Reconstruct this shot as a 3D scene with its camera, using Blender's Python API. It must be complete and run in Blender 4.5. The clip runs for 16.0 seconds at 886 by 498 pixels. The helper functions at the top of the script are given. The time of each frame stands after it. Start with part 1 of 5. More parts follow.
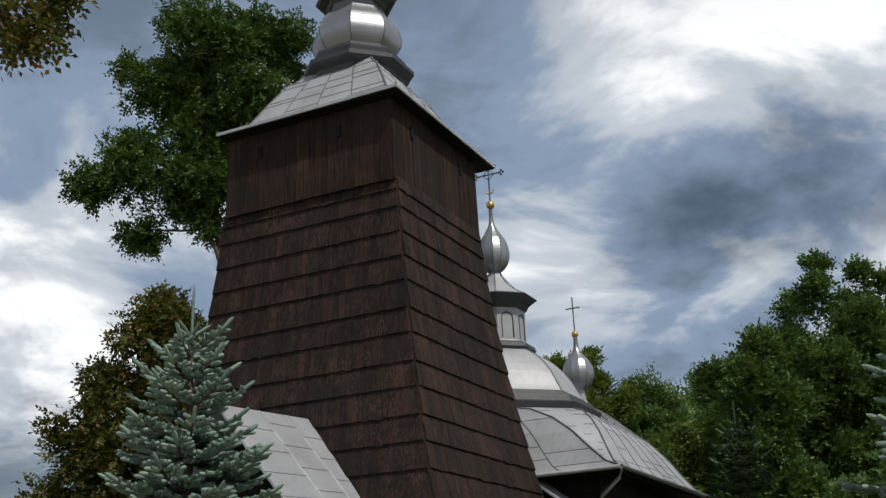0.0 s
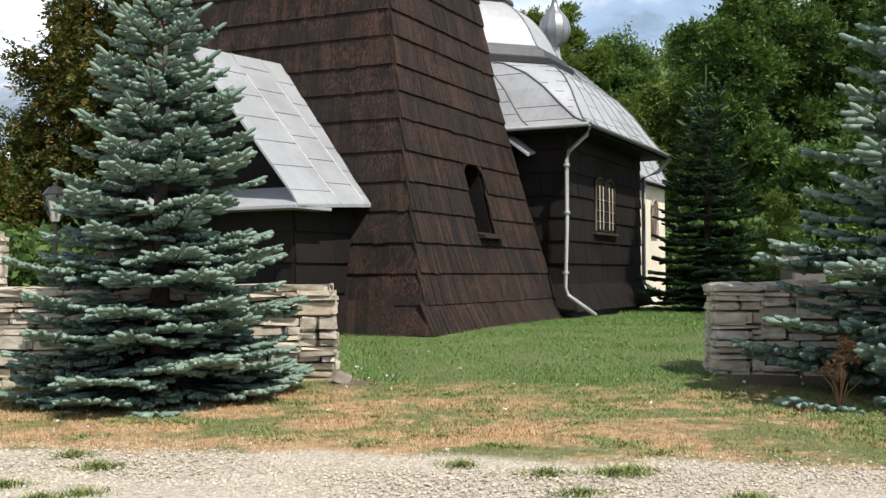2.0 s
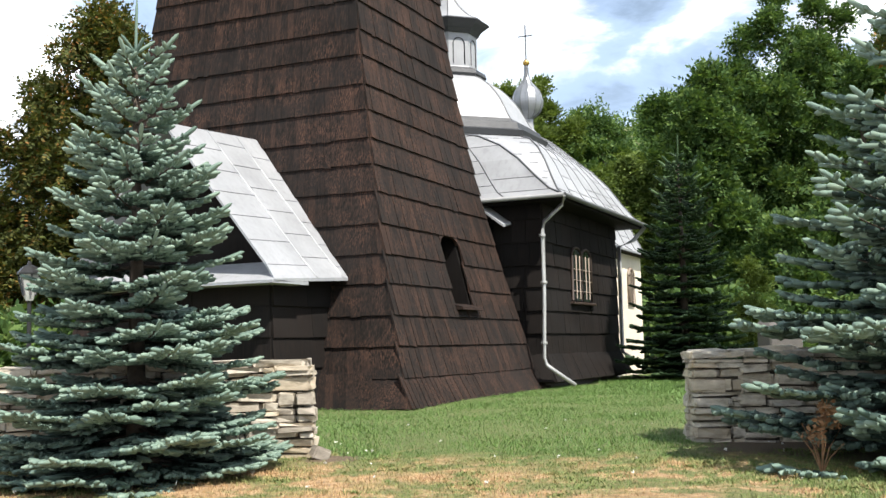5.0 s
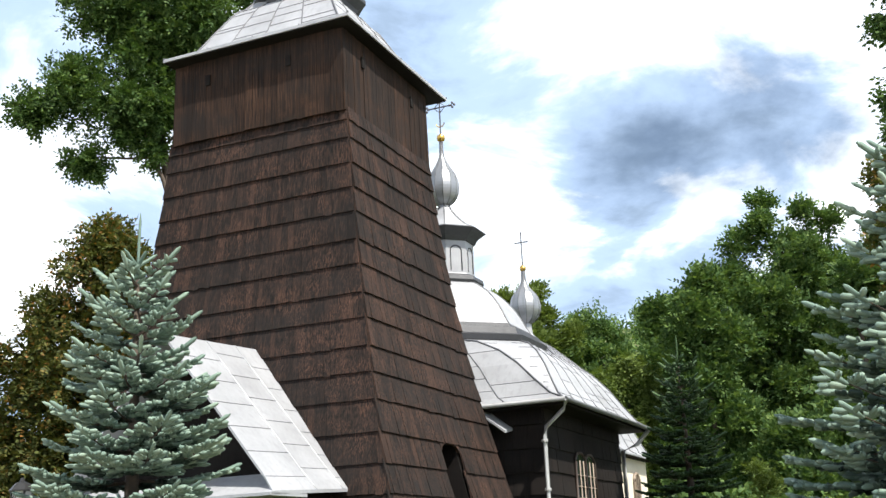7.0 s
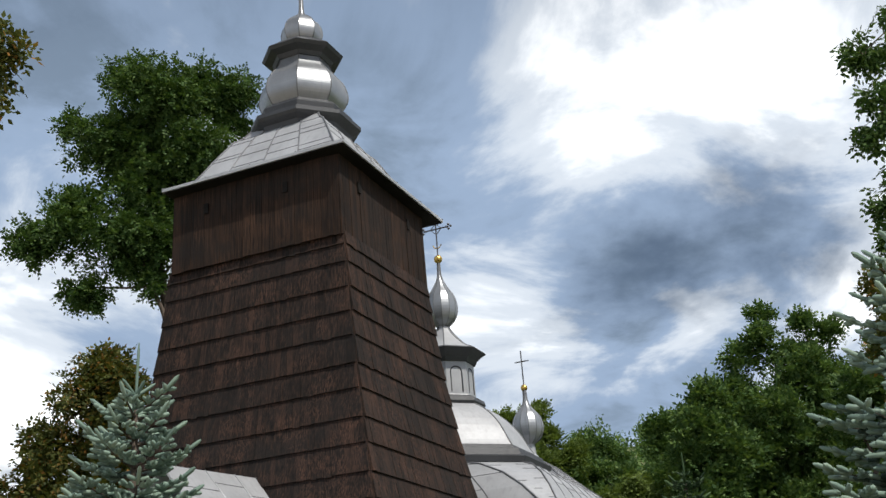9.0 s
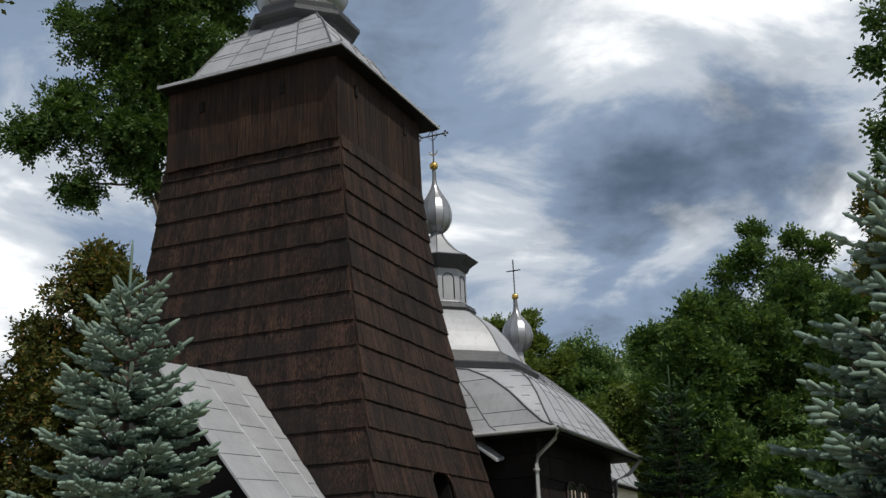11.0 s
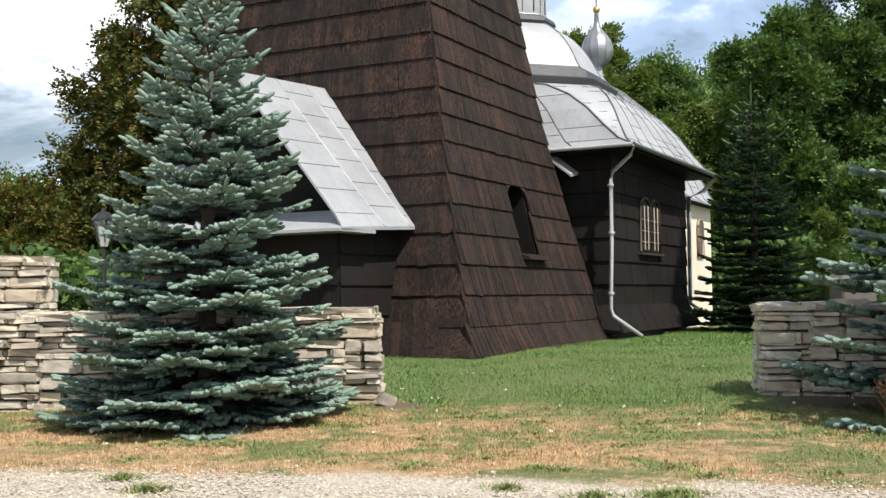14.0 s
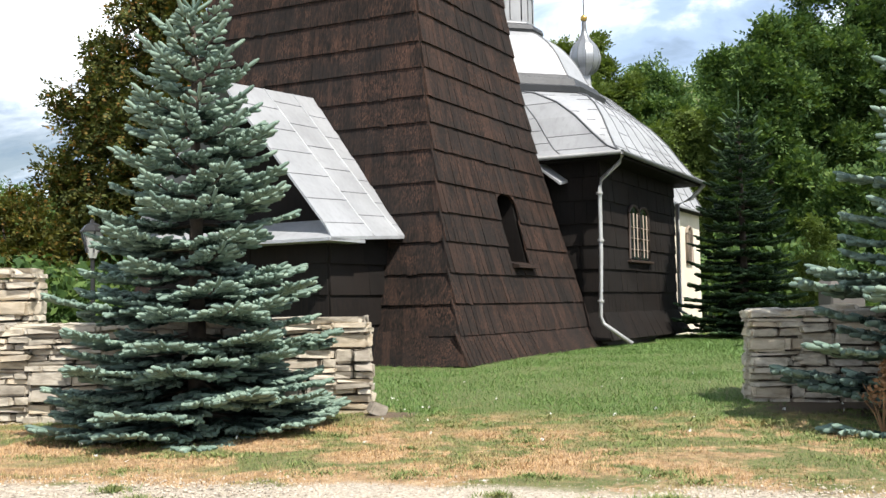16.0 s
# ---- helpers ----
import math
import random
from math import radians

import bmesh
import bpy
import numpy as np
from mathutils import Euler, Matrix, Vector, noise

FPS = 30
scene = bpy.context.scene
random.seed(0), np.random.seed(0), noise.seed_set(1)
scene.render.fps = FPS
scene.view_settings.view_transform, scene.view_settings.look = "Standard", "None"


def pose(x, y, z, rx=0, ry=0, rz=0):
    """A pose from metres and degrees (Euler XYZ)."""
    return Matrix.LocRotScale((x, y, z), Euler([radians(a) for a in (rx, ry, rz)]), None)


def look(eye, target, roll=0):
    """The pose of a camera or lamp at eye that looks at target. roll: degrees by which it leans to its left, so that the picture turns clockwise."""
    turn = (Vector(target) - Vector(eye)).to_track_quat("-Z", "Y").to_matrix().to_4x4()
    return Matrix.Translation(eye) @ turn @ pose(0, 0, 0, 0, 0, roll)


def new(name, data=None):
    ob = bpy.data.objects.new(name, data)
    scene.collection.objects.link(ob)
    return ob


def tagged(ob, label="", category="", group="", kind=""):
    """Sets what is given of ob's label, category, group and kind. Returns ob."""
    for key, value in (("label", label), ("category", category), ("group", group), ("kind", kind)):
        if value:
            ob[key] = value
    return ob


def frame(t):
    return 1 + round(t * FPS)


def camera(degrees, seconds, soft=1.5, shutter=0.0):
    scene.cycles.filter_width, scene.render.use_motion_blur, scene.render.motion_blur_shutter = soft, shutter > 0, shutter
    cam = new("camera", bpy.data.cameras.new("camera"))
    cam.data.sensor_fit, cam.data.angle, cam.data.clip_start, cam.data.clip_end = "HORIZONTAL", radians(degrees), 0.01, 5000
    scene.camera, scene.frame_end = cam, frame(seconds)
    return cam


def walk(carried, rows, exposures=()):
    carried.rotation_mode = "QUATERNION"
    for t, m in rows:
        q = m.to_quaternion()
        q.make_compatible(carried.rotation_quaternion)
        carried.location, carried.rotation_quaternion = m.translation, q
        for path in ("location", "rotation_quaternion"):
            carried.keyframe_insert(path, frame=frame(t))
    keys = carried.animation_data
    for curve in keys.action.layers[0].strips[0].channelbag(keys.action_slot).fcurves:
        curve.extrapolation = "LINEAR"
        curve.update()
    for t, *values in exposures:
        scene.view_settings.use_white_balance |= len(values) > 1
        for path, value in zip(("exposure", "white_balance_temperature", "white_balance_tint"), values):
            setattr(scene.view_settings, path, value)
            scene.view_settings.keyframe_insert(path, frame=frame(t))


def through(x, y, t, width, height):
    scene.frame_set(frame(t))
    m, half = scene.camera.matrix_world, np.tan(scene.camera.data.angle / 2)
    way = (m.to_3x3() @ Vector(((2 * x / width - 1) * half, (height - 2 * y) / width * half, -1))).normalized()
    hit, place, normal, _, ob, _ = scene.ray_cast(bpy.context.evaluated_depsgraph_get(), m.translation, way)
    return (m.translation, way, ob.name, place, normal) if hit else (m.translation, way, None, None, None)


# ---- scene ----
cam = camera(43.6, 16.0)
EYE = (0.0, 0.0, 1.55)
# seconds, yaw, pitch, roll in degrees
VIEWS = [
    (0, -1.075, 19.293, -2.715), (0.5, -0.395, 13.391, -0.417), (1, 0.117, 5.800, -1.722), (1.5, -2.666, 1.209, -0.975),
    (2, -1.987, 1.382, -0.388), (2.5, -2.516, 1.288, -0.501), (3, -2.405, 0.234, -1.304), (3.2, -2.613, -0.088, -1.339),
    (5.3, -3.238, 5.765, -1.487), (5.5, -2.834, 6.154, -1.455), (6, -3.037, 9.092, -1.822), (6.5, -2.257, 12.406, -2.311),
    (7, -3.647, 15.703, -2.654), (7.5, -4.048, 18.651, -3.763), (8, -4.402, 21.493, -4.611), (8.2, -4.386, 21.930, -4.617),
    (10.3, -3.974, 21.732, -3.801), (10.5, -4.352, 20.698, -3.642), (11, -4.122, 17.123, -2.475), (11.5, -3.334, 8.786, -0.994),
    (12, -2.211, 1.906, -0.914), (12.5, -1.166, 0.161, -0.917), (13, -0.377, 1.127, -0.773), (13.5, -0.219, 2.023, -0.603),
    (14, 0.283, 2.532, -0.788), (14.5, -0.015, 2.652, -0.553), (15, -0.572, 2.211, -0.995), (15.5, -0.347, 2.703, -1.173),
    (16, -0.260, 2.983, -1.246)]


def view(yaw, pitch, roll):
    a, b = radians(yaw), radians(pitch)
    d = Vector((-math.sin(a) * math.cos(b), math.cos(a) * math.cos(b), math.sin(b)))
    return look(EYE, Vector(EYE) + d * 10, roll)


EXPOSURES = [(0.0, -0.68), (0.5, -0.55), (1.0, -0.05), (1.5, 0.24), (3.2, 0.33), (5.5, 0.8), (6.5, 0.9), (7.0, 0.75), (7.5, 0.45), (8.0, 0.1),
             (10.5, -0.45), (11.0, -0.62), (11.5, -0.55), (12.0, 0.0), (12.5, 0.1), (13.0, 0.15), (13.5, 0.35), (14.5, 0.42), (15.3, 0.48), (16.0, 0.62)]
walk(cam, [(t, view(*v)) for t, *v in VIEWS], EXPOSURES)

# ---- light ----
SUN_TO = Vector((0.667, -0.897, 1.6)).normalized()
sun = new("sun", bpy.data.lights.new("sun", "SUN"))
sun.data.energy, sun.data.angle, sun.data.color = 5.0, radians(0.6), (1.0, 0.95, 0.87)
sun.matrix_world = look((10, -14, 40), Vector((10, -14, 40)) - SUN_TO)

world = bpy.data.worlds.new("sky")
scene.world = world
world.use_nodes = True
wn, wl = world.node_tree.nodes, world.node_tree.links
wn.clear()


def wnode(kind, **kw):
    n = wn.new(kind)
    for k, v in kw.items():
        n.inputs[k].default_value = v
    return n


def wmath(op, a, b=None):
    n = wn.new("ShaderNodeMath")
    n.operation = op
    for i, v in enumerate((a, b)):
        if v is None:
            continue
        if isinstance(v, (int, float)):
            n.inputs[i].default_value = v
        else:
            wl.new(v, n.inputs[i])
    return n.outputs[0]


sky = wn.new("ShaderNodeTexSky")
sky.sky_type, sky.sun_disc = "NISHITA", False
sky.sun_elevation = math.asin(SUN_TO.z)
sky.sun_rotation = math.atan2(SUN_TO.x, SUN_TO.y)
blue = wnode("ShaderNodeVectorMath")
blue.operation = "SCALE"
blue.inputs["Scale"].default_value = 0.075
wl.new(sky.outputs[0], blue.inputs[0])
tc = wn.new("ShaderNodeTexCoord")
sep = wn.new("ShaderNodeSeparateXYZ")
wl.new(tc.outputs["Generated"], sep.inputs[0])
deep = wmath("ADD", wmath("MAXIMUM", sep.outputs[2], 0.0), 0.22)
flat = wn.new("ShaderNodeCombineXYZ")
wl.new(wmath("DIVIDE", sep.outputs[0], deep), flat.inputs[0])
wl.new(wmath("DIVIDE", sep.outputs[1], deep), flat.inputs[1])
CLOUD_AT = (3.1, 0.6, 0.0)
shift = wn.new("ShaderNodeVectorMath")
shift.operation = "ADD"
wl.new(flat.outputs[0], shift.inputs[0])
shift.inputs[1].default_value = CLOUD_AT


def wnoise(scale, detail, rough, distortion=0.3):
    n = wnode("ShaderNodeTexNoise", Scale=scale, Detail=detail, Roughness=rough, Distortion=distortion)
    wl.new(shift.outputs[0], n.inputs["Vector"])
    return n.outputs[0]


def wramp(fac, stops):
    n = wn.new("ShaderNodeValToRGB")
    while len(n.color_ramp.elements) < len(stops):
        n.color_ramp.elements.new(0.5)
    for e, (p, c) in zip(n.color_ramp.elements, stops):
        e.position, e.color = p, (*c, 1)
    n.color_ramp.interpolation = "EASE"
    wl.new(fac, n.inputs[0])
    return n.outputs[0]


cover = wramp(wnoise(1.1, 9, 0.55), [(0.30, (0.15, 0.15, 0.15)), (0.45, (1, 1, 1))])
# the day's banks of cloud: direction, width in degrees, bright (+) or dark (-)
BANKS = [((0.186, 0.853, 0.488), 6.5, 0.07), ((0.304, 0.837, 0.455), 7.0, 0.10), ((0.42, 0.80, 0.43), 7.0, 0.07), ((0.191, 0.908, 0.374), 4.5, -0.12), ((0.278, 0.888, 0.366), 4.8, -0.12),
         ((0.368, 0.863, 0.346), 5.0, -0.12), ((0.10, 0.915, 0.385), 4.0, -0.06), ((0.255, 0.913, 0.322), 3.2, -0.09), ((0.273, 0.917, 0.287), 2.0, 0.17), ((0.18, 0.948, 0.262), 3.0, 0.12), ((0.40, 0.875, 0.275), 3.5, 0.10),
         ((0.017, 0.857, 0.515), 6.5, -0.12), ((-0.266, 0.815, 0.514), 9.0, -0.14), ((-0.31, 0.905, 0.29), 5.0, 0.12), ((0.20, 0.955, 0.215), 2.5, -0.05)]
aim = wn.new("ShaderNodeVectorMath")
aim.operation = "NORMALIZE"
ragged = wn.new("ShaderNodeVectorMath")
ragged.operation = "MULTIPLY_ADD"
puff = wnode("ShaderNodeTexNoise", Scale=3.2, Detail=7, Roughness=0.58)
wl.new(shift.outputs[0], puff.inputs["Vector"])
wl.new(puff.outputs["Color"], ragged.inputs[0])
ragged.inputs[1].default_value = (0.16, 0.16, 0.13)
wl.new(tc.outputs["Generated"], ragged.inputs[2])
centred = wn.new("ShaderNodeVectorMath")
centred.operation = "SUBTRACT"
wl.new(ragged.outputs[0], centred.inputs[0])
centred.inputs[1].default_value = (0.08, 0.08, 0.065)
wl.new(centred.outputs[0], aim.inputs[0])
bank = wmath("MULTIPLY", wmath("SUBTRACT", wnoise(2.4, 9, 0.58, 0.6), 0.5), 0.75)
for way, wide, gain in BANKS:
    dot = wn.new("ShaderNodeVectorMath")
    dot.operation = "DOT_PRODUCT"
    wl.new(aim.outputs[0], dot.inputs[0])
    dot.inputs[1].default_value = Vector(way).normalized()
    fall = wmath("EXPONENT", wmath("MULTIPLY", wmath("SUBTRACT", dot.outputs["Value"], 1.0), 2.0 / radians(wide) ** 2))
    bank = wmath("ADD", bank, wmath("MULTIPLY", fall, gain))
tone = wramp(wmath("ADD", bank, 0.5), [(0.32, (0.36, 0.48, 0.65)), (0.43, (0.53, 0.70, 0.97)), (0.53, (1.15, 1.26, 1.40)), (0.65, (2.3, 2.34, 2.36))])
# banks of cloud low down, thinning towards the zenith
low = wmath("SUBTRACT", 1.0, wmath("MINIMUM", wmath("MAXIMUM", wmath("MULTIPLY", wmath("SUBTRACT", sep.outputs[2], 0.45), 2.2), 0.0), 0.85))
mix = wn.new("ShaderNodeMix")
mix.data_type = "RGBA"
wl.new(wmath("MULTIPLY", cover, low), mix.inputs["Factor"])
wl.new(blue.outputs[0], mix.inputs["A"])
wl.new(tone, mix.inputs["B"])
bg = wnode("ShaderNodeBackground", Strength=0.75)
wl.new(mix.outputs["Result"], bg.inputs[0])
wl.new(bg.outputs[0], wn.new("ShaderNodeOutputWorld").inputs[0])


# ---- materials ----
class Mat:
    """A small builder round one node material."""

    def __init__(self, name, rough=0.7, metal=0.0):
        self.m = bpy.data.materials.new(name)
        self.m.use_nodes = True
        self.n, self.l = self.m.node_tree.nodes, self.m.node_tree.links
        self.b = self.n["Principled BSDF"]
        self.b.inputs["Roughness"].default_value, self.b.inputs["Metallic"].default_value = rough, metal

    def node(self, kind, **kw):
        n = self.n.new(kind)
        for k, v in kw.items():
            self.put(n.inputs[k.replace("_", " ")], v)
        return n

    def put(self, socket, v):
        if isinstance(v, bpy.types.NodeSocket):
            self.l.new(v, socket)
        elif isinstance(v, tuple) and len(v) == 3 and socket.type == "RGBA":
            socket.default_value = (*v, 1)
        else:
            socket.default_value = v

    def coord(self, which="Object", scale=(1, 1, 1)):
        t = self.n.new("ShaderNodeTexCoord") if which != "World" else self.n.new("ShaderNodeNewGeometry")
        mp = self.n.new("ShaderNodeMapping")
        mp.inputs["Scale"].default_value = scale
        self.l.new(t.outputs["Position" if which == "World" else which], mp.inputs[0])
        return mp.outputs[0]

    def noise(self, scale, detail=4, rough=0.55, at=None, distortion=0.0):
        n = self.node("ShaderNodeTexNoise", Scale=scale, Detail=detail, Roughness=rough, Distortion=distortion)
        if at is not None:
            self.l.new(at, n.inputs["Vector"])
        return n.outputs[0]

    def ramp(self, fac, stops):
        n = self.n.new("ShaderNodeValToRGB")
        while len(n.color_ramp.elements) < len(stops):
            n.color_ramp.elements.new(0.5)
        for e, (p, c) in zip(n.color_ramp.elements, stops):
            e.position, e.color = p, ((*c, 1) if isinstance(c, tuple) else (c, c, c, 1))
        self.l.new(fac, n.inputs[0])
        return n.outputs[0]

    def blend(self, fac, a, b, how="MIX"):
        n = self.n.new("ShaderNodeMix")
        n.data_type, n.blend_type = "RGBA", how
        for s, v in ((n.inputs["Factor"], fac), (n.inputs["A"], a), (n.inputs["B"], b)):
            self.put(s, v)
        return n.outputs["Result"]

    def math(self, op, a, b=0.0):
        n = self.n.new("ShaderNodeMath")
        n.operation = op
        self.put(n.inputs[0], a), self.put(n.inputs[1], b)
        return n.outputs[0]

    def random(self):
        return self.n.new("ShaderNodeObjectInfo").outputs["Random"]

    def island(self):
        return self.n.new("ShaderNodeNewGeometry").outputs["Random Per Island"]

    def color(self, v):
        self.put(self.b.inputs["Base Color"], v)
        return self

    def roughness(self, v):
        self.put(self.b.inputs["Roughness"], v)
        return self

    def bump(self, h, strength=0.4, distance=0.01):
        self.put(self.b.inputs["Normal"], self.node("ShaderNodeBump", Height=h, Strength=strength, Distance=distance).outputs[0])
        return self


def k_mix(p, q, f):
    return tuple(u + (v - u) * f for u, v in zip(p, q))


def wood(name, dark, mid, light, streak=0.55, per_piece=True):
    """Weathered tarred boards with streaks down the grain."""
    k = Mat(name, 0.82)
    k.b.inputs["Specular IOR Level"].default_value = 0.12
    fine = k.noise(3.0, 6, 0.65, k.coord("World", (9.0, 9.0, 0.4)))
    hair = k.noise(3.0, 5, 0.6, k.coord("World", (19.0, 19.0, 0.42)), 0.2)
    group = k.noise(1.0, 4, 0.6, k.coord("World", (1.6, 1.6, 1.1)), 0.5)
    broad = k.noise(0.55, 3, 0.5, k.coord("World"))
    c = k.ramp(fine, [(0.36, dark), (0.5, mid), (0.7, k_mix(mid, light, 0.55))])
    worn = k.math("MULTIPLY", k.ramp(hair, [(0.50, 0.0), (0.60, 1.0)]), k.ramp(group, [(streak - 0.1, 0.05), (streak + 0.08, 0.95)]))
    c = k.blend(worn, c, light)
    c = k.blend(k.ramp(broad, [(0.35, 0.0), (0.65, 0.6)]), c, k.blend(0.6, c, dark))
    tar = k.noise(1.0, 4, 0.55, k.coord("World", (0.5, 0.5, 1.5)), 0.4)
    c = k.blend(k.ramp(tar, [(0.44, 0.0), (0.62, 0.8)]), c, k.blend(0.3, (0.017, 0.0155, 0.0148), c))
    if per_piece:
        each = k.math("FRACT", k.math("ADD", k.random(), k.island()))
        c = k.blend(k.ramp(each, [(0.0, 0.5), (0.35, 0.0)]), c, k.blend(0.75, c, dark))
        c = k.blend(k.ramp(each, [(0.75, 0.0), (1.0, 0.16)]), c, light)
    k.color(c).bump(fine, 0.5, 0.006).roughness(k.ramp(fine, [(0.2, 0.7), (0.8, 0.92)]))
    return k.m


M_BOARD = wood("tarred_board", (0.0075, 0.0068, 0.0064), (0.0215, 0.0168, 0.0147), (0.118, 0.062, 0.043), 0.53)
M_BELFRY = wood("belfry_board", (0.0085, 0.0068, 0.006), (0.025, 0.0165, 0.0125), (0.085, 0.045, 0.028), 0.53)
M_NAVE = wood("nave_board", (0.007, 0.0062, 0.0058), (0.013, 0.0108, 0.0098), (0.033, 0.023, 0.0185), 0.62)
# darker copy of the boards, shade put into the colour for undersides and recesses
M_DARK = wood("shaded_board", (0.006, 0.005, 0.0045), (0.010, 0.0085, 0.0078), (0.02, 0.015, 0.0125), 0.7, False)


def tin(name, base, rough=0.42, metal=0.75):
    k = Mat(name, rough, metal)
    at = k.coord("World")
    big, fine = k.noise(0.9, 4, 0.6, at), k.noise(14.0, 4, 0.6, at)
    streak = k.noise(2.0, 4, 0.6, k.coord("World", (4, 4, 0.5)))
    dull = tuple(v * 0.72 for v in base)
    c = k.blend(k.ramp(big, [(0.35, 0.0), (0.7, 1.0)]), base, dull)
    c = k.blend(k.ramp(streak, [(0.5, 0.0), (0.75, 0.5)]), c, tuple(v * 0.55 for v in base))
    c = k.blend(k.ramp(k.island(), [(0.0, 0.0), (1.0, 0.3)]), c, dull)
    k.color(c).roughness(k.ramp(fine, [(0.3, rough - 0.06), (0.7, rough + 0.14)])).bump(big, 0.25, 0.02)
    return k.m


M_TIN = tin("silver_painted_sheet", (0.43, 0.44, 0.46), 0.5, 0.25)
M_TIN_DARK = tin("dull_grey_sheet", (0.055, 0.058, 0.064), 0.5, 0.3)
M_TIN_OLD = tin("aged_grey_sheet", (0.33, 0.345, 0.365), 0.36, 0.6)
M_SEAM = tin("sheet_seam", (0.17, 0.175, 0.185), 0.55, 0.4)
M_SEAM_PALE = tin("bright_sheet_seam", (0.5, 0.51, 0.53), 0.5, 0.2)
M_GUTTER = tin("weathered_gutter", (0.26, 0.265, 0.27), 0.5, 0.4)
M_PIPE = tin("galvanised_pipe", (0.55, 0.55, 0.54), 0.45, 0.5)
M_GOLD = tin("gilded_ball", (0.75, 0.48, 0.13), 0.3, 0.9)
M_IRON = tin("wrought_iron", (0.10, 0.10, 0.11), 0.5, 0.5)


def plain(name, c, rough=0.7, metal=0.0, spread=0.25, scale=6.0):
    k = Mat(name, rough, metal)
    n = k.noise(scale, 5, 0.6, k.coord("World"))
    return k.color(k.ramp(n, [(0.3, tuple(v * (1 - spread) for v in c)), (0.7, c)])).bump(n, 0.3, 0.01).m


M_PLASTER = plain("cream_plaster", (0.78, 0.70, 0.57), 0.9, 0, 0.18, 1.2)
M_FOUND = plain("grey_footing", (0.12, 0.11, 0.10), 0.9)
M_FRAME = plain("brown_window_frame", (0.045, 0.028, 0.02), 0.6)
M_BAR = plain("pale_window_bar", (0.30, 0.24, 0.185), 0.6)
M_LAMP = plain("black_lamp_metal", (0.02, 0.02, 0.02), 0.5)
M_BARK = plain("tree_bark", (0.10, 0.075, 0.055), 0.9, 0, 0.6, 9.0)
M_WHITE = plain("white_flower", (0.8, 0.8, 0.74), 0.8)
glass = Mat("dark_pane", 0.08)
glass.color((0.02, 0.024, 0.028))
M_GLASS = glass.m
lampglass = Mat("frosted_pane", 0.35)
lampglass.color((0.48, 0.48, 0.46))
M_LAMPGLASS = lampglass.m

k = Mat("dry_stone", 0.92)
at = k.coord("World", (1, 1, 2.2))
n1, n2 = k.noise(5.0, 6, 0.65, at), k.noise(1.3, 3, 0.5, k.coord("World"))
c = k.ramp(n1, [(0.30, (0.19, 0.165, 0.13)), (0.48, (0.46, 0.41, 0.33)), (0.72, (0.68, 0.62, 0.52))])
c = k.blend(k.ramp(k.random(), [(0.0, 0.6), (0.25, 0.0), (0.6, 0.1), (1.0, 0.6)]), c, k.ramp(k.random(), [(0.2, (0.24, 0.21, 0.18)), (0.5, (0.64, 0.58, 0.48)), (0.9, (0.55, 0.44, 0.30))]))
c = k.blend(k.ramp(n2, [(0.52, 0.0), (0.75, 0.5)]), c, (0.2, 0.185, 0.165))
k.color(c).bump(n1, 0.9, 0.02)
M_STONE = k.m
M_MORTAR = plain("wall_core_earth", (0.10, 0.085, 0.065), 0.95)


def leaves(name, stops, through=0.3, rough=0.55):
    k = Mat(name, rough)
    c = k.ramp(k.island(), stops)
    c = k.blend(k.ramp(k.noise(0.45, 3, 0.5, k.coord("World")), [(0.4, 0.0), (0.68, 0.6)]), c, k.blend(0.6, c, stops[0][1]))
    k.color(c)
    k.b.inputs["Specular IOR Level"].default_value = 0.15
    t = k.node("ShaderNodeBsdfTranslucent", Color=k.blend(1.0, c, (1.0, 1.0, 0.5), "MULTIPLY"))
    s = k.node("ShaderNodeMixShader", Fac=through)
    k.l.new(k.b.outputs[0], s.inputs[1]), k.l.new(t.outputs[0], s.inputs[2])
    k.l.new(s.outputs[0], k.n["Material Output"].inputs[0])
    return k.m


L_ASH = leaves("ash_leaf", [(0.0, (0.030, 0.062, 0.016)), (0.6, (0.062, 0.118, 0.030)), (1.0, (0.118, 0.179, 0.049))], 0.3)
L_WOOD = leaves("woodland_leaf", [(0.0, (0.042, 0.085, 0.027)), (0.6, (0.086, 0.152, 0.044)), (1.0, (0.165, 0.24, 0.065))], 0.3)
L_WILLOW = leaves("willow_leaf", [(0.0, (0.075, 0.115, 0.028)), (0.6, (0.135, 0.19, 0.045)), (1.0, (0.19, 0.25, 0.07))], 0.4)
L_BROWN = leaves("turning_leaf", [(0.0, (0.042, 0.055, 0.015)), (0.6, (0.090, 0.106, 0.028)), (0.86, (0.155, 0.14, 0.038)), (1.0, (0.30, 0.14, 0.038))], 0.3)
L_YELLOW = leaves("yellowing_leaf", [(0.0, (0.05, 0.06, 0.014)), (0.6, (0.11, 0.115, 0.026)), (0.9, (0.19, 0.15, 0.035)), (1.0, (0.26, 0.13, 0.035))], 0.35)
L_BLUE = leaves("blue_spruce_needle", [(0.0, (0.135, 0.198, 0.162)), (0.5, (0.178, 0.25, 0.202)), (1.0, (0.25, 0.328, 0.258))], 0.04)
# older needles near the trunk, darkened further as painted shade within the crown
L_BLUE_SHADED = leaves("shaded_old_spruce_needle", [(0.0, (0.027, 0.045, 0.037)), (0.6, (0.045, 0.072, 0.058)), (1.0, (0.068, 0.10, 0.08))], 0.04)
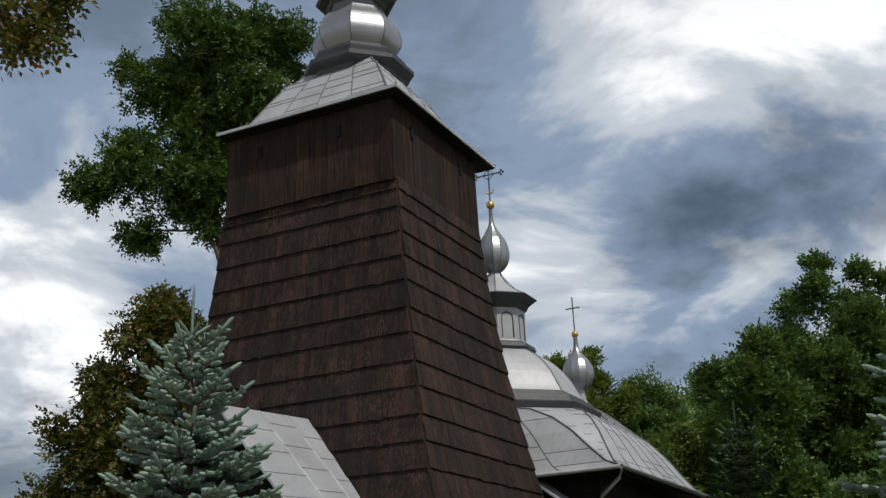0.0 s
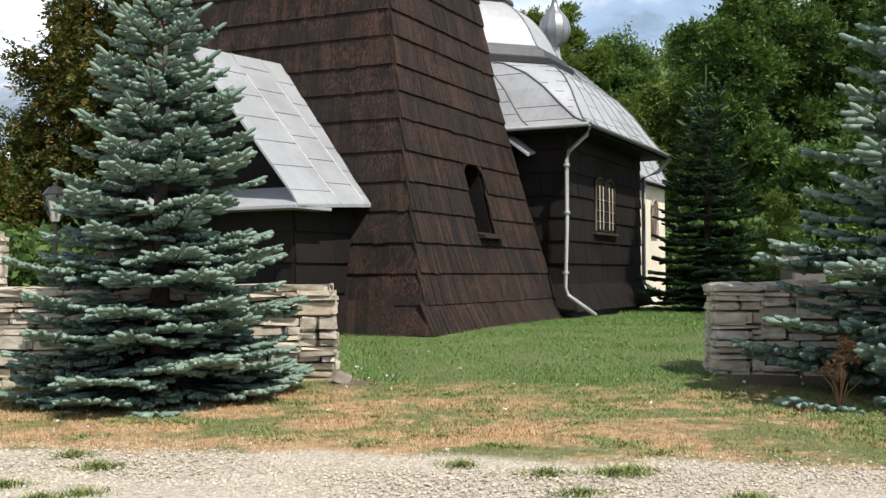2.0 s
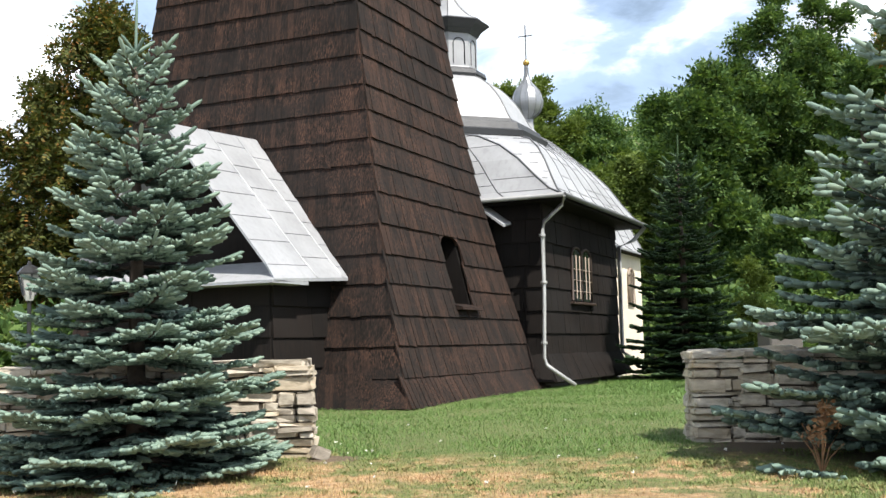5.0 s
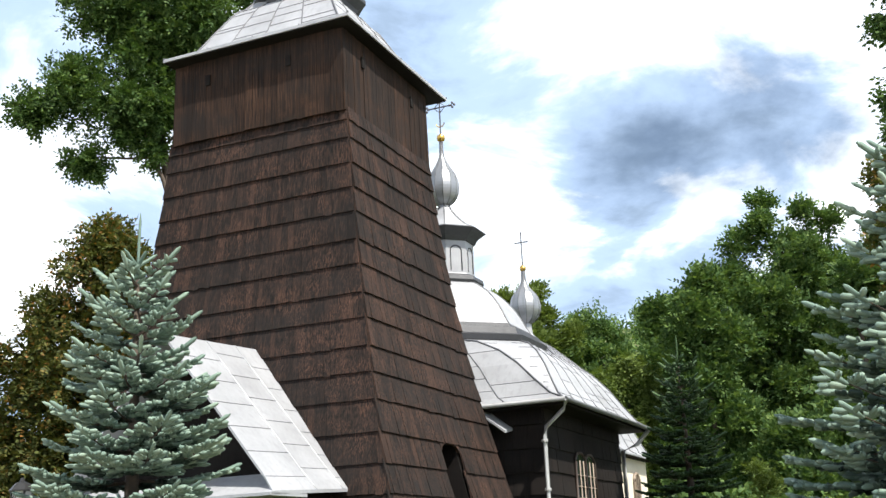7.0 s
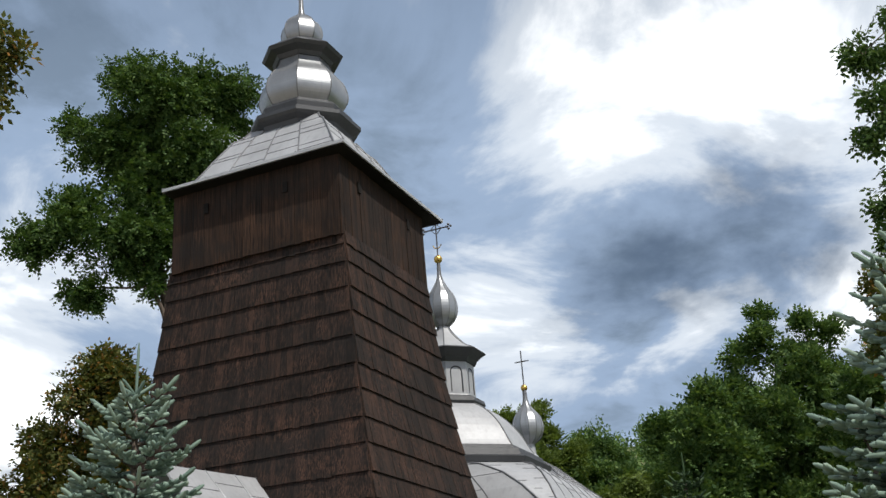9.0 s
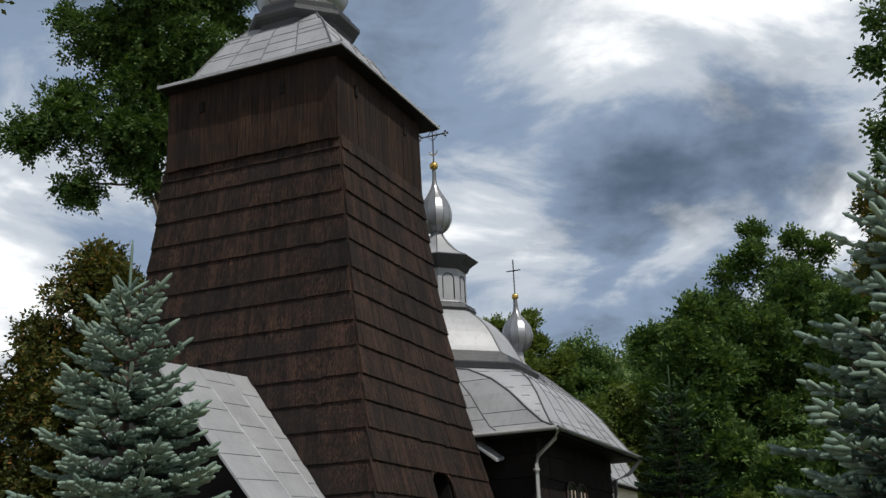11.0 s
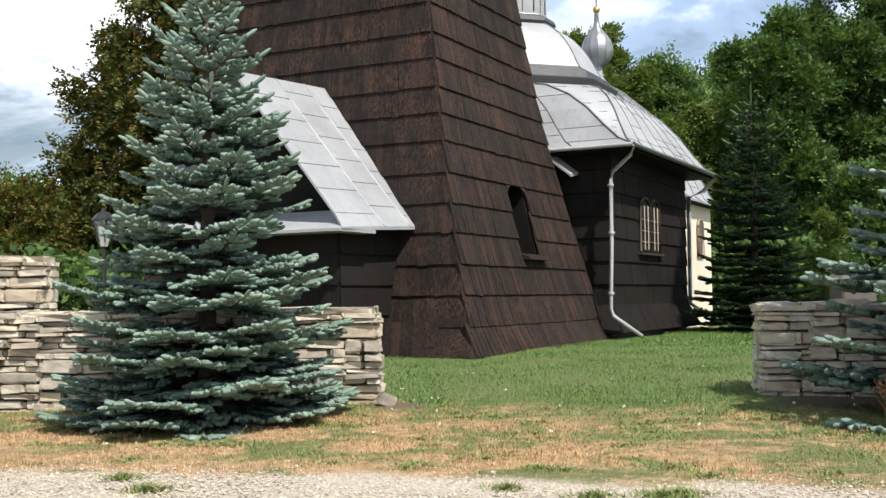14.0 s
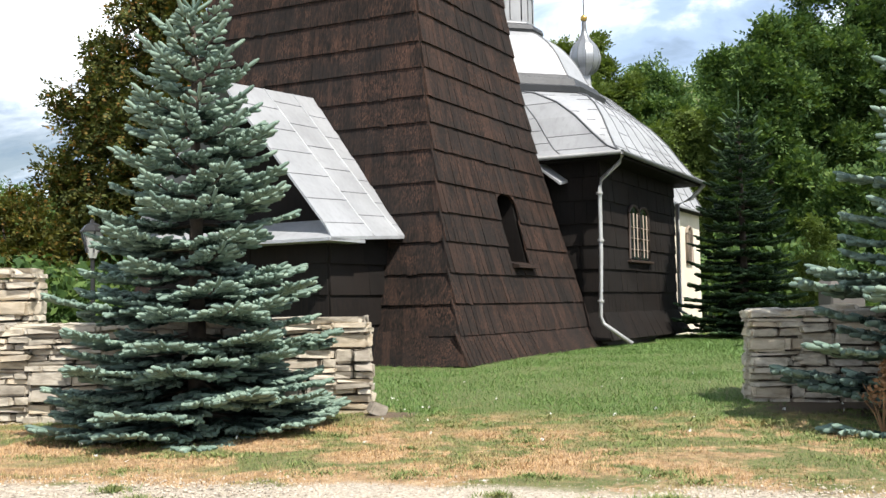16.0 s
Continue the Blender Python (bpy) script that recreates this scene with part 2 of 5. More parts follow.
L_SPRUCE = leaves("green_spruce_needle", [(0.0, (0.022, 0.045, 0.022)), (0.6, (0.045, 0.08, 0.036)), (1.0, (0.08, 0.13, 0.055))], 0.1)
# inner green needles: older, and toned down to stand in for shade
L_SPRUCE_SHADED = leaves("shaded_old_green_needle", [(0.0, (0.016, 0.032, 0.016)), (0.6, (0.03, 0.054, 0.026)), (1.0, (0.05, 0.08, 0.036))], 0.08)

# ground: gravel, parched grass, lawn by place
GRAVEL_EDGE = 8.25


def ground_masks(k):
    pos = k.n.new("ShaderNodeNewGeometry").outputs["Position"]
    sp = k.n.new("ShaderNodeSeparateXYZ")
    k.l.new(pos, sp.inputs[0])
    x, y = sp.outputs[0], sp.outputs[1]
    wob = k.noise(0.7, 5, 0.6, pos)
    edge = k.math("ADD", k.math("ADD", y, k.math("MULTIPLY", x, 0.18)), k.math("MULTIPLY", k.math("SUBTRACT", wob, 0.5), 1.6))
    gravel = k.ramp(k.math("MULTIPLY", edge, 0.05), [((GRAVEL_EDGE + 0.12) * 0.05 - 0.006, 1.0), ((GRAVEL_EDGE + 0.12) * 0.05 + 0.006, 0.0)])
    patch = k.noise(0.9, 6, 0.62, pos, 0.8)
    far = k.math("ADD", k.math("MULTIPLY", edge, 0.05), k.math("MULTIPLY", k.math("SUBTRACT", patch, 0.5), 0.35))
    lawn = k.ramp(far, [(0.575, 0.0), (0.65, 1.0)])
    right = k.math("ADD", k.math("MULTIPLY", x, 0.022), k.math("MULTIPLY", k.noise(1.7, 7, 0.72, pos, 0.9), 1.0))
    band = k.noise(1.0, 5, 0.6, k.coord("World", (0.8, 1.0, 1.0)), 0.8)
    tuft = k.math("MAXIMUM", k.ramp(right, [(0.52, 0.0), (0.60, 0.9)]), k.ramp(band, [(0.50, 0.0), (0.58, 0.85)]))
    green = k.math("MAXIMUM", lawn, tuft)
    return pos, gravel, green


k = Mat("ground_cover", 0.95)
pos, gravel, green = ground_masks(k)
fine = k.noise(60.0, 4, 0.7, pos)
mid = k.noise(7.0, 5, 0.65, pos)
dry = k.ramp(mid, [(0.3, (0.19, 0.125, 0.065)), (0.5, (0.36, 0.235, 0.125)), (0.72, (0.50, 0.37, 0.22))])
lawn_c = k.ramp(k.noise(5.0, 5, 0.7, pos), [(0.3, (0.035, 0.07, 0.014)), (0.7, (0.08, 0.14, 0.03))])
vor = k.node("ShaderNodeTexVoronoi", Scale=42.0, Vector=pos)
stone_c = k.blend(k.ramp(vor.outputs["Color"], [(0.2, 0.0), (0.9, 1.0)]), (0.36, 0.31, 0.25), (0.54, 0.48, 0.39))
stone_c = k.blend(k.ramp(vor.outputs["Distance"], [(0.0, 0.0), (0.65, 0.0), (0.9, 0.8)]), stone_c, (0.14, 0.12, 0.10))
speck = k.ramp(k.noise(38.0, 3, 0.7, pos), [(0.4, 0.65), (0.6, 1.0)])
c = k.blend(k.math("MULTIPLY", green, speck), dry, lawn_c)
BARE = [(4.6, 12.75, 1.15), (6.0, 11.6, 1.7), (-2.7, 11.75, 1.35), (-0.6, 12.85, 0.45)]
for sx, sy, sr in BARE:
    gap = k.node("ShaderNodeVectorMath")
    gap.operation = "DISTANCE"
    flat2 = k.node("ShaderNodeVectorMath")
    flat2.operation = "MULTIPLY"
    k.l.new(pos, flat2.inputs[0])
    flat2.inputs[1].default_value = (1, 1, 0)
    k.l.new(flat2.outputs[0], gap.inputs[0])
    gap.inputs[1].default_value = (sx, sy, 0)
    reach = k.math("ADD", k.math("DIVIDE", gap.outputs["Value"], sr), k.math("MULTIPLY", k.math("SUBTRACT", mid, 0.5), 1.1))
    c = k.blend(k.ramp(reach, [(0.75, 0.9), (1.0, 0.0)]), c, k.ramp(fine, [(0.3, (0.075, 0.05, 0.035)), (0.7, (0.17, 0.115, 0.08))]))
c = k.blend(gravel, c, stone_c)
k.color(c).bump(k.math("ADD", fine, k.math("MULTIPLY", vor.outputs["Distance"], -0.5)), 0.8, 0.02)
M_GROUND = k.m

k = Mat("grass_blade", 0.6)
pos, gravel, green = ground_masks(k)
isl = k.island()
gc = k.ramp(isl, [(0.0, (0.045, 0.105, 0.014)), (0.6, (0.09, 0.185, 0.026)), (1.0, (0.165, 0.25, 0.058))])
dc = k.ramp(isl, [(0.0, (0.25, 0.138, 0.058)), (0.6, (0.46, 0.285, 0.128)), (1.0, (0.63, 0.44, 0.23))])
k.color(k.blend(green, dc, gc))
M_BLADE = k.m
k = Mat("gravel_chip", 0.9)
k.color(k.ramp(k.island(), [(0.0, (0.20, 0.17, 0.135)), (0.25, (0.39, 0.335, 0.265)), (0.8, (0.49, 0.43, 0.345)), (1.0, (0.56, 0.51, 0.43))]))
M_CHIP = k.m


# ---- builders ----
def mesh_of(name, verts, faces, mat, smooth=False):
    me = bpy.data.meshes.new(name)
    me.from_pydata([tuple(map(float, v)) for v in verts], [], [tuple(map(int, f)) for f in faces])
    me.materials.append(mat)
    if smooth:
        me.polygons.foreach_set("use_smooth", [True] * len(me.polygons))
    me.update()
    return me


def bulk(name, verts, faces, mat):
    """A large mesh from arrays: faces all of one length."""
    verts, faces = np.asarray(verts, np.float32), np.asarray(faces, np.int32)
    me = bpy.data.meshes.new(name)
    me.vertices.add(len(verts))
    me.vertices.foreach_set("co", verts.ravel())
    w = faces.shape[1]
    me.loops.add(faces.size)
    me.loops.foreach_set("vertex_index", faces.ravel())
    me.polygons.add(len(faces))
    me.polygons.foreach_set("loop_start", np.arange(0, faces.size, w, dtype=np.int32))
    me.polygons.foreach_set("use_smooth", np.zeros(len(faces), bool))
    me.materials.append(mat)
    me.update(calc_edges=True)
    return me


def thing(name, label, category, m=None, group="", kind=""):
    ob = new(name)
    ob.empty_display_size = 0.2
    if m is not None:
        ob.matrix_world = m
    return tagged(ob, label, category, group, kind)


def part(name, data, parent, label="", m=None):
    if isinstance(data, tuple):
        bm, mat = data
        me = bpy.data.meshes.new(name)
        bm.to_mesh(me)
        bm.free()
        me.materials.append(mat)
        data = me
    ob = new(name, data)
    ob.parent = parent
    if m is not None:
        ob.matrix_basis = m
    return tagged(ob, label)


def smooth(me):
    me.polygons.foreach_set("use_smooth", [True] * len(me.polygons))
    return me


def add_box(bm, x0, x1, y0, y1, z0, z1, bevel=0.0):
    r = bmesh.ops.create_cube(bm, size=1.0, matrix=Matrix.Translation(((x0 + x1) / 2, (y0 + y1) / 2, (z0 + z1) / 2)) @ Matrix.Diagonal((x1 - x0, y1 - y0, z1 - z0, 1)))
    if bevel:
        es = {e for v in r["verts"] for e in v.link_edges}
        bmesh.ops.bevel(bm, geom=list(es), offset=bevel, segments=1, affect="EDGES")


def box(x0, x1, y0, y1, z0, z1, mat, bevel=0.0):
    bm = bmesh.new()
    add_box(bm, x0, x1, y0, y1, z0, z1, bevel)
    return bm, mat


def lathe(profile, sides, mat, turn=0.0, smoothed=False, squash=(1, 1), name="turned"):
    """Rings (radius, z) from bottom to top with that many sides; closed at both ends."""
    verts, faces = [], []
    for r, z in profile:
        for i in range(sides):
            a = turn + 2 * math.pi * i / sides
            verts.append((r * math.cos(a) * squash[0], r * math.sin(a) * squash[1], z))
    for j in range(len(profile) - 1):
        for i in range(sides):
            a, b = j * sides + i, j * sides + (i + 1) % sides
            faces.append((a, b, b + sides, a + sides))
    faces.append(tuple(reversed(range(sides))))
    faces.append(tuple(range((len(profile) - 1) * sides, len(profile) * sides)))
    return mesh_of(name, verts, faces, mat, smoothed)


def tube(name, pts, r, mat, sides=8, r_end=None):
    pts = [Vector(p) for p in pts]
    verts, faces = [], []
    n = len(pts)
    for i, p in enumerate(pts):
        d = (pts[min(i + 1, n - 1)] - pts[max(i - 1, 0)]).normalized()
        a = d.orthogonal().normalized() if abs(d.z) > 0.9 else d.cross(Vector((0, 0, 1))).normalized()
        b = d.cross(a)
        rr = r if r_end is None else r + (r_end - r) * i / (n - 1)
        for s in range(sides):
            t = 2 * math.pi * s / sides
            verts.append(p + (a * math.cos(t) + b * math.sin(t)) * rr)
    for i in range(n - 1):
        for s in range(sides):
            a, b = i * sides + s, i * sides + (s + 1) % sides
            faces.append((a, b, b + sides, a + sides))
    faces.append(tuple(range(sides)))
    faces.append(tuple(range((n - 1) * sides, n * sides)))
    return mesh_of(name, verts, faces, mat, True)


def joined(name, meshes, mat):
    verts, faces = [], []
    for me in meshes:
        k0 = len(verts)
        verts += [tuple(v.co) for v in me.vertices]
        faces += [tuple(i + k0 for i in p.vertices) for p in me.polygons]
    return mesh_of(name, verts, faces, mat)


# ---- ground ----
def lift(x, y):
    """Height of the ground."""
    z = 0.025 * max(min(y, 17.0), -30.0)
    if y > 17:
        t = min((y - 17) / 5, 1.0)
        z += 0.10 * t * t * (3 - 2 * t)
    if y > 42:
        far = y - 42
        ridge = 0.5 + 0.5 * math.sin(x * 0.021 + 0.6) + 0.25 * math.sin(x * 0.057 + 2)
        z += min(far, 260) ** 1.25 * (0.052 + 0.011 * ridge) * (0.58 + 0.42 / (1 + math.exp(-(x + 8) / 9)))
        if y > 300:
            z -= (y - 300) * 0.03
    return z


def spaced(lo, hi, fine_lo, fine_hi, step, grow):
    out = list(np.arange(fine_lo, fine_hi + 1e-6, step))
    d, v = step, fine_hi
    while v < hi:
        d *= grow
        v += d
        out.append(min(v, hi))
    d, v = step, fine_lo
    while v > lo:
        d *= grow
        v -= d
        out.insert(0, max(v, lo))
    return out


gx, gy = spaced(-900, 900, -9, 10, 0.25, 1.18), spaced(-300, 1500, 3, 24, 0.25, 1.15)
gv = [(x, y, lift(x, y) + (0.02 * noise.noise((x * 0.9, y * 0.9, 0)) if -12 < x < 14 and 2 < y < 26 else 0)) for y in gy for x in gx]
nx = len(gx)
gf = [(j * nx + i, j * nx + i + 1, (j + 1) * nx + i + 1, (j + 1) * nx + i) for j in range(len(gy) - 1) for i in range(nx - 1)]
ground = new("ground", mesh_of("ground", gv, gf, M_GROUND, True))
tagged(ground, "pale gravel verge, parched grass and green lawn", "ground", kind="structure")

# ---- church ----
CHURCH = pose(-1.585, 24.712, 0, 0, 0, 63.193)
CI = CHURCH.inverted()
church = thing("church", "dark shingled wooden church with silver sheet domes", "church", CHURCH)
BASE = 0.52


def hu(z):
    s = (z - 1.03) / 9.27
    return 3.595 - 1.479 * s + 0.914 * s * (s - 1)


def hv(z):
    s = (z - 1.03) / 9.27
    return 3.96 - 1.66 * s + 0.914 * s * (s - 1)


def loft(levels, mat, name="loft", cap=True):
    """Rectangles (u0, u1, v0, v1, z) joined from bottom to top."""
    verts, faces = [], []
    for u0, u1, v0, v1, z in levels:
        verts += [(u0, v0, z), (u1, v0, z), (u1, v1, z), (u0, v1, z)]
    for j in range(len(levels) - 1):
        for i in range(4):
            a, b = j * 4 + i, j * 4 + (i + 1) % 4
            faces.append((a, b, b + 4, a + 4))
    if cap:
        faces.append((3, 2, 1, 0))
        k0 = 4 * (len(levels) - 1)
        faces.append((k0, k0 + 1, k0 + 2, k0 + 3))
    return mesh_of(name, verts, faces, mat)


# tower body behind the boards
COURSES = [1.06, 1.64, 2.205, 2.80, 3.36, 3.945, 4.58, 5.125, 5.65, 6.24, 6.77, 7.38, 7.92, 8.545, 9.095, 9.655, 10.235]
T_U0, T_U1, T_Z0, T_Z1 = -0.26, 0.66, 2.44, 3.92


def tower_core():
    """The body, with a recess in its south face for the opening."""
    zs = sorted([*np.linspace(BASE, 10.9, 20), T_Z0, T_Z1])
    verts, faces, g = [], [], 0.05
    for z in zs:
        u, v = hu(z) - g, hv(z) - g
        verts += [(-u, -v, z), (T_U0, -v, z), (T_U1, -v, z), (u, -v, z), (u, v, z), (-u, v, z)]
    for j in range(len(zs) - 1):
        for i in range(6):
            if i == 1 and T_Z0 - 0.01 < zs[j] < T_Z1 - 0.01:
                continue
            a, b = j * 6 + i, j * 6 + (i + 1) % 6
            faces.append((a, b, b + 6, a + 6))
    faces.append(tuple(range(6 * (len(zs) - 1), 6 * len(zs))))
    lo, hi, back = -hv(T_Z0) + g, -hv(T_Z1) + g, -2.9
    k0 = len(verts)
    verts += [(T_U0, lo, T_Z0), (T_U1, lo, T_Z0), (T_U1, hi, T_Z1), (T_U0, hi, T_Z1), (T_U0, back, T_Z0), (T_U1, back, T_Z0), (T_U1, back, T_Z1), (T_U0, back, T_Z1)]
    faces += [tuple(k0 + q for q in f) for f in ((4, 5, 6, 7), (0, 1, 5, 4), (1, 2, 6, 5), (2, 3, 7, 6), (3, 0, 4, 7))]
    # recess walls share the darkened board, which deepens the opening's shade
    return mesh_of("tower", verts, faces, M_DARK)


tower = part("tower", tower_core(), church, "tapering tower clad in courses of dark boards")

# boards: one mesh, its foot thicker than its head; x along the wall, y outward, z up
bm = bmesh.new()
add_box(bm, -0.5, 0.5, 0.0, 1.0, 0.0, 1.0)
for v in bm.verts:
    if v.co.z > 0.5:
        v.co.y *= 0.25
BOARD = bpy.data.meshes.new("board")
bm.to_mesh(BOARD)
bm.free()
BOARD.materials.append(M_BOARD)
BOARD_V = np.array([v.co[:] for v in BOARD.vertices])
BOARD_F = np.array([p.vertices[:] for p in BOARD.polygons])


def wall_pose(o, along, upward, w, d, h):
    """Scaled frame: x along the wall, y outward, z up the slope."""
    x, z = -Vector(along).normalized(), Vector(upward).normalized()
    y = z.cross(x).normalized()
    m = Matrix((x * w, y * d, z * h)).transposed().to_4x4()
    m.translation = o
    return m


def clad(faces, widths, mat, parent, near, rng, thick=(0.052, 0.066)):
    """Boards on courses. faces: (lower left, lower right, upper left, upper right) per course, seen from outside. near: how many are objects of their own."""
    singles, rest = [], []
    for ll, lr, ul, ur, own in faces:
        ll, lr, ul, ur = map(Vector, (ll, lr, ul, ur))
        total, x = (lr - ll).length, 0.0
        while x < total - 0.02:
            w = rng.uniform(*widths)
            if total - x - w < widths[0] * 0.6:
                w = total - x
            t0, t1 = x / total, (x + w) / total
            foot, head = ll.lerp(lr, (t0 + t1) / 2), ul.lerp(ur, (t0 + t1) / 2)
            up = head - foot
            if parent.name == "tower" and abs(foot.x - (T_U0 + T_U1) / 2) < (T_U1 - T_U0 + w) / 2 - 0.03 and foot.y < -1 and abs(foot.y + hv(foot.z)) < 0.1 and 2.3 < foot.z + 0.3 < T_Z1 + 0.2:
                x += w
                if foot.z < 2.3:
                    up = up * ((T_Z0 - foot.z - 0.02) / up.z)
                else:
                    continue
                x -= w
            drop = rng.uniform(0.0, 0.012) + (rng.random() < 0.06) * 0.02
            foot = foot - up.normalized() * (0.05 + drop)
            m = wall_pose(foot, lr - ll, up, w - 0.006, rng.uniform(*thick), up.length + 0.07)
            (singles if own and len(singles) < near else rest).append(m)
            x += w
    for m in singles:
        part("board", BOARD if mat is M_BOARD else BOARD_OF[mat.name], parent, m=m)
    if rest:
        V, F = [], []
        for i, m in enumerate(rest):
            a = np.array(m)
            V.append(BOARD_V @ a[:3, :3].T + a[:3, 3])
            F.append(BOARD_F + 8 * i)
        ob = part("cladding", bulk("cladding", np.concatenate(V), np.concatenate(F), mat), parent, "dark boards in overlapping courses")
        ob["kind"] = "stuff"


BOARD_OF = {}
for mm in (M_BELFRY, M_NAVE):
    b2 = BOARD.copy()
    b2.materials[0] = mm
    BOARD_OF[mm.name] = b2

rng = random.Random(4)
ring = COURSES + [10.65, 10.9]
west, south, east, north = [], [], [], []
for i, (a, b) in enumerate(zip(ring[:-1], ring[1:])):
    ua, ub, va, vb = hu(a), hu(b), hv(a), hv(b)
    low = i < 6
    west.append(((-ua, va, a), (-ua, -va, a), (-ub, vb, b), (-ub, -vb, b), False))
    south.append(((-ua, -va, a), (ua, -va, a), (-ub, -vb, b), (ub, -vb, b), low))
    east.append(((ua, -va, a), (ua, va, a), (ub, -vb, b), (ub, vb, b), False))
    north.append(((ua, va, a), (-ua, va, a), (ub, vb, b), (-ub, vb, b), False))
clad(south, (0.11, 0.21), M_BOARD, tower, 240, rng)
clad(west, (0.10, 0.19), M_BOARD, tower, 0, rng)
clad(east + north, (0.4, 0.6), M_BOARD, tower, 0, rng)
# flared foot of long boards
e = 0.26
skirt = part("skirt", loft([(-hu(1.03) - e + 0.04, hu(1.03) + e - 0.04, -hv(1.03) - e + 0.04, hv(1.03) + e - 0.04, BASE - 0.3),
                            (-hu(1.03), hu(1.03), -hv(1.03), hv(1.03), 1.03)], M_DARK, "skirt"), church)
U, Vv = hu(1.03), hv(1.03)
foot = [((-U - e, -Vv - e, BASE), (U + e, -Vv - e, BASE), (-U, -Vv, 1.05), (U, -Vv, 1.05), True),
        ((-U - e, Vv + e, BASE), (-U - e, -Vv - e, BASE), (-U, Vv, 1.05), (-U, -Vv, 1.05), True)]
clad(foot, (0.12, 0.22), M_BOARD, skirt, 90, rng)

# belfry storey
BU0, BU1, BV0, BV1 = -2.17, 2.13, -2.22, 2.12
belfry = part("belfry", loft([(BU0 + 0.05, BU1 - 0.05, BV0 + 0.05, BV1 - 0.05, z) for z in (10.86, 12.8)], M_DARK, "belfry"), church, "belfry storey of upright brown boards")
zb, zt = 10.87, 12.72
clad([((BU0, BV1, zb), (BU0, BV0, zb), (BU0, BV1, zt), (BU0, BV0, zt), True), ((BU0, BV0, zb), (BU1, BV0, zb), (BU0, BV0, zt), (BU1, BV0, zt), True),
      ((BU1, BV0, zb), (BU1, BV1, zb), (BU1, BV0, zt), (BU1, BV1, zt), False), ((BU1, BV1, zb), (BU0, BV1, zb), (BU1, BV1, zt), (BU0, BV1, zt), False)],
     (0.11, 0.2), M_BELFRY, belfry, 80, rng, (0.03, 0.055))
# no real openings: dark blocks on the face stand for the holes' shade
for v in (1.2, -0.9):
    part("sound_hole", box(BU0 - 0.06, BU0 - 0.03, v - 0.06, v + 0.06, 12.1, 12.35, M_DARK), belfry)
for u in (-1.3, 1.2):
    part("sound_hole", box(u - 0.06, u + 0.06, BV0 - 0.06, BV0 - 0.03, 12.1, 12.35, M_DARK), belfry)


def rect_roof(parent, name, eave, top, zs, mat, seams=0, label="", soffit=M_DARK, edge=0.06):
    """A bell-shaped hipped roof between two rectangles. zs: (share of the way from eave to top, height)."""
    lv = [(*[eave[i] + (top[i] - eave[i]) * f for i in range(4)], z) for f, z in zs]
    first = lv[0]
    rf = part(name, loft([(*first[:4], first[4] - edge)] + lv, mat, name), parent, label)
    # underside in the darkened board, eave shade included in its colour
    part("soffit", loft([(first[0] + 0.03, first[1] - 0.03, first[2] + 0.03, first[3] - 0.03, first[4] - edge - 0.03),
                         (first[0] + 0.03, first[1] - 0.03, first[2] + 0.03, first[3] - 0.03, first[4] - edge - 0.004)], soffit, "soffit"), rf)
    # standing seams and the laps across them
    rs, laps = random.Random(len(name)), []
    for side in range(4):
        n = seams if side in (0, 3) else max(seams // 2, 0)
        for q in range(n + 1):
            line = []
            for u0, u1, v0, v1, z in lv:
                c = [(u0, v0), (u1, v0), (u1, v1), (u0, v1)]
                a, b = c[side], c[(side + 1) % 4]
                f = q / n if n else 0
                line.append((a[0] + (b[0] - a[0]) * f, a[1] + (b[1] - a[1]) * f, z + 0.008))
            if q in (0,) or 0 < q < n:
                part("seam", tube("seam", line, 0.016 if q else 0.026, M_SEAM, 5), rf)
            if q < n:
                for j in range(1, len(lv) - 1):
                    if rs.random() < 0.75:
                        f0, f1, g = q / n, (q + 1) / n, rs.random()
                        pts = []
                        for f in (f0, f1):
                            ps = []
                            for u0, u1, v0, v1, z in (lv[j], lv[j + 1]):
                                c = [(u0, v0), (u1, v0), (u1, v1), (u0, v1)]
                                a, b = c[side], c[(side + 1) % 4]
                                ps.append(Vector((a[0] + (b[0] - a[0]) * f, a[1] + (b[1] - a[1]) * f, z + 0.006)))
                            pts.append(ps[0].lerp(ps[1], g))
                        laps.append(tube("lap", pts, 0.009, M_SEAM, 4))
    if laps:
        part("lap", joined("lap", laps, M_SEAM), rf)["kind"] = "stuff"
    return rf


TU, TV = 0.24, 0.0
rect_roof(church, "tower_roof", (-2.52, 2.72, -2.56, 2.22), (TU - 0.95, TU + 0.95, TV - 0.95, TV + 0.95),
          [(0.0, 12.84), (0.12, 12.87), (0.25, 13.0), (0.34, 13.14), (0.42, 13.36), (0.55, 13.75), (0.67, 14.08), (0.78, 14.38), (0.9, 14.56), (1.0, 14.8)], M_TIN, 4, "bell-shaped silver sheet roof", edge=0.07)

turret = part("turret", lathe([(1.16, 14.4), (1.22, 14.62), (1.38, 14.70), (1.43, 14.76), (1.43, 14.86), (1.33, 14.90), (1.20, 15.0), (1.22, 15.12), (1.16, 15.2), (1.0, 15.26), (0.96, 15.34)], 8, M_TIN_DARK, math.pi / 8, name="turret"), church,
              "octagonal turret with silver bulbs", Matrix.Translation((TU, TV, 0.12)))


def bulb(parent, prof, sides, name, mat=M_TIN, ribs=True, turn=math.pi / 8, m=None, rib=0.018):
    ob = part(name, lathe(prof, sides, mat, turn, name=name), parent, m=m)
    if ribs:
        for i in range(sides):
            a = turn + 2 * math.pi * i / sides
            part("rib", tube("rib", [(r * math.cos(a), r * math.sin(a), z) for r, z in prof if r > 0.03], rib, M_SEAM, 5), ob)
    return ob


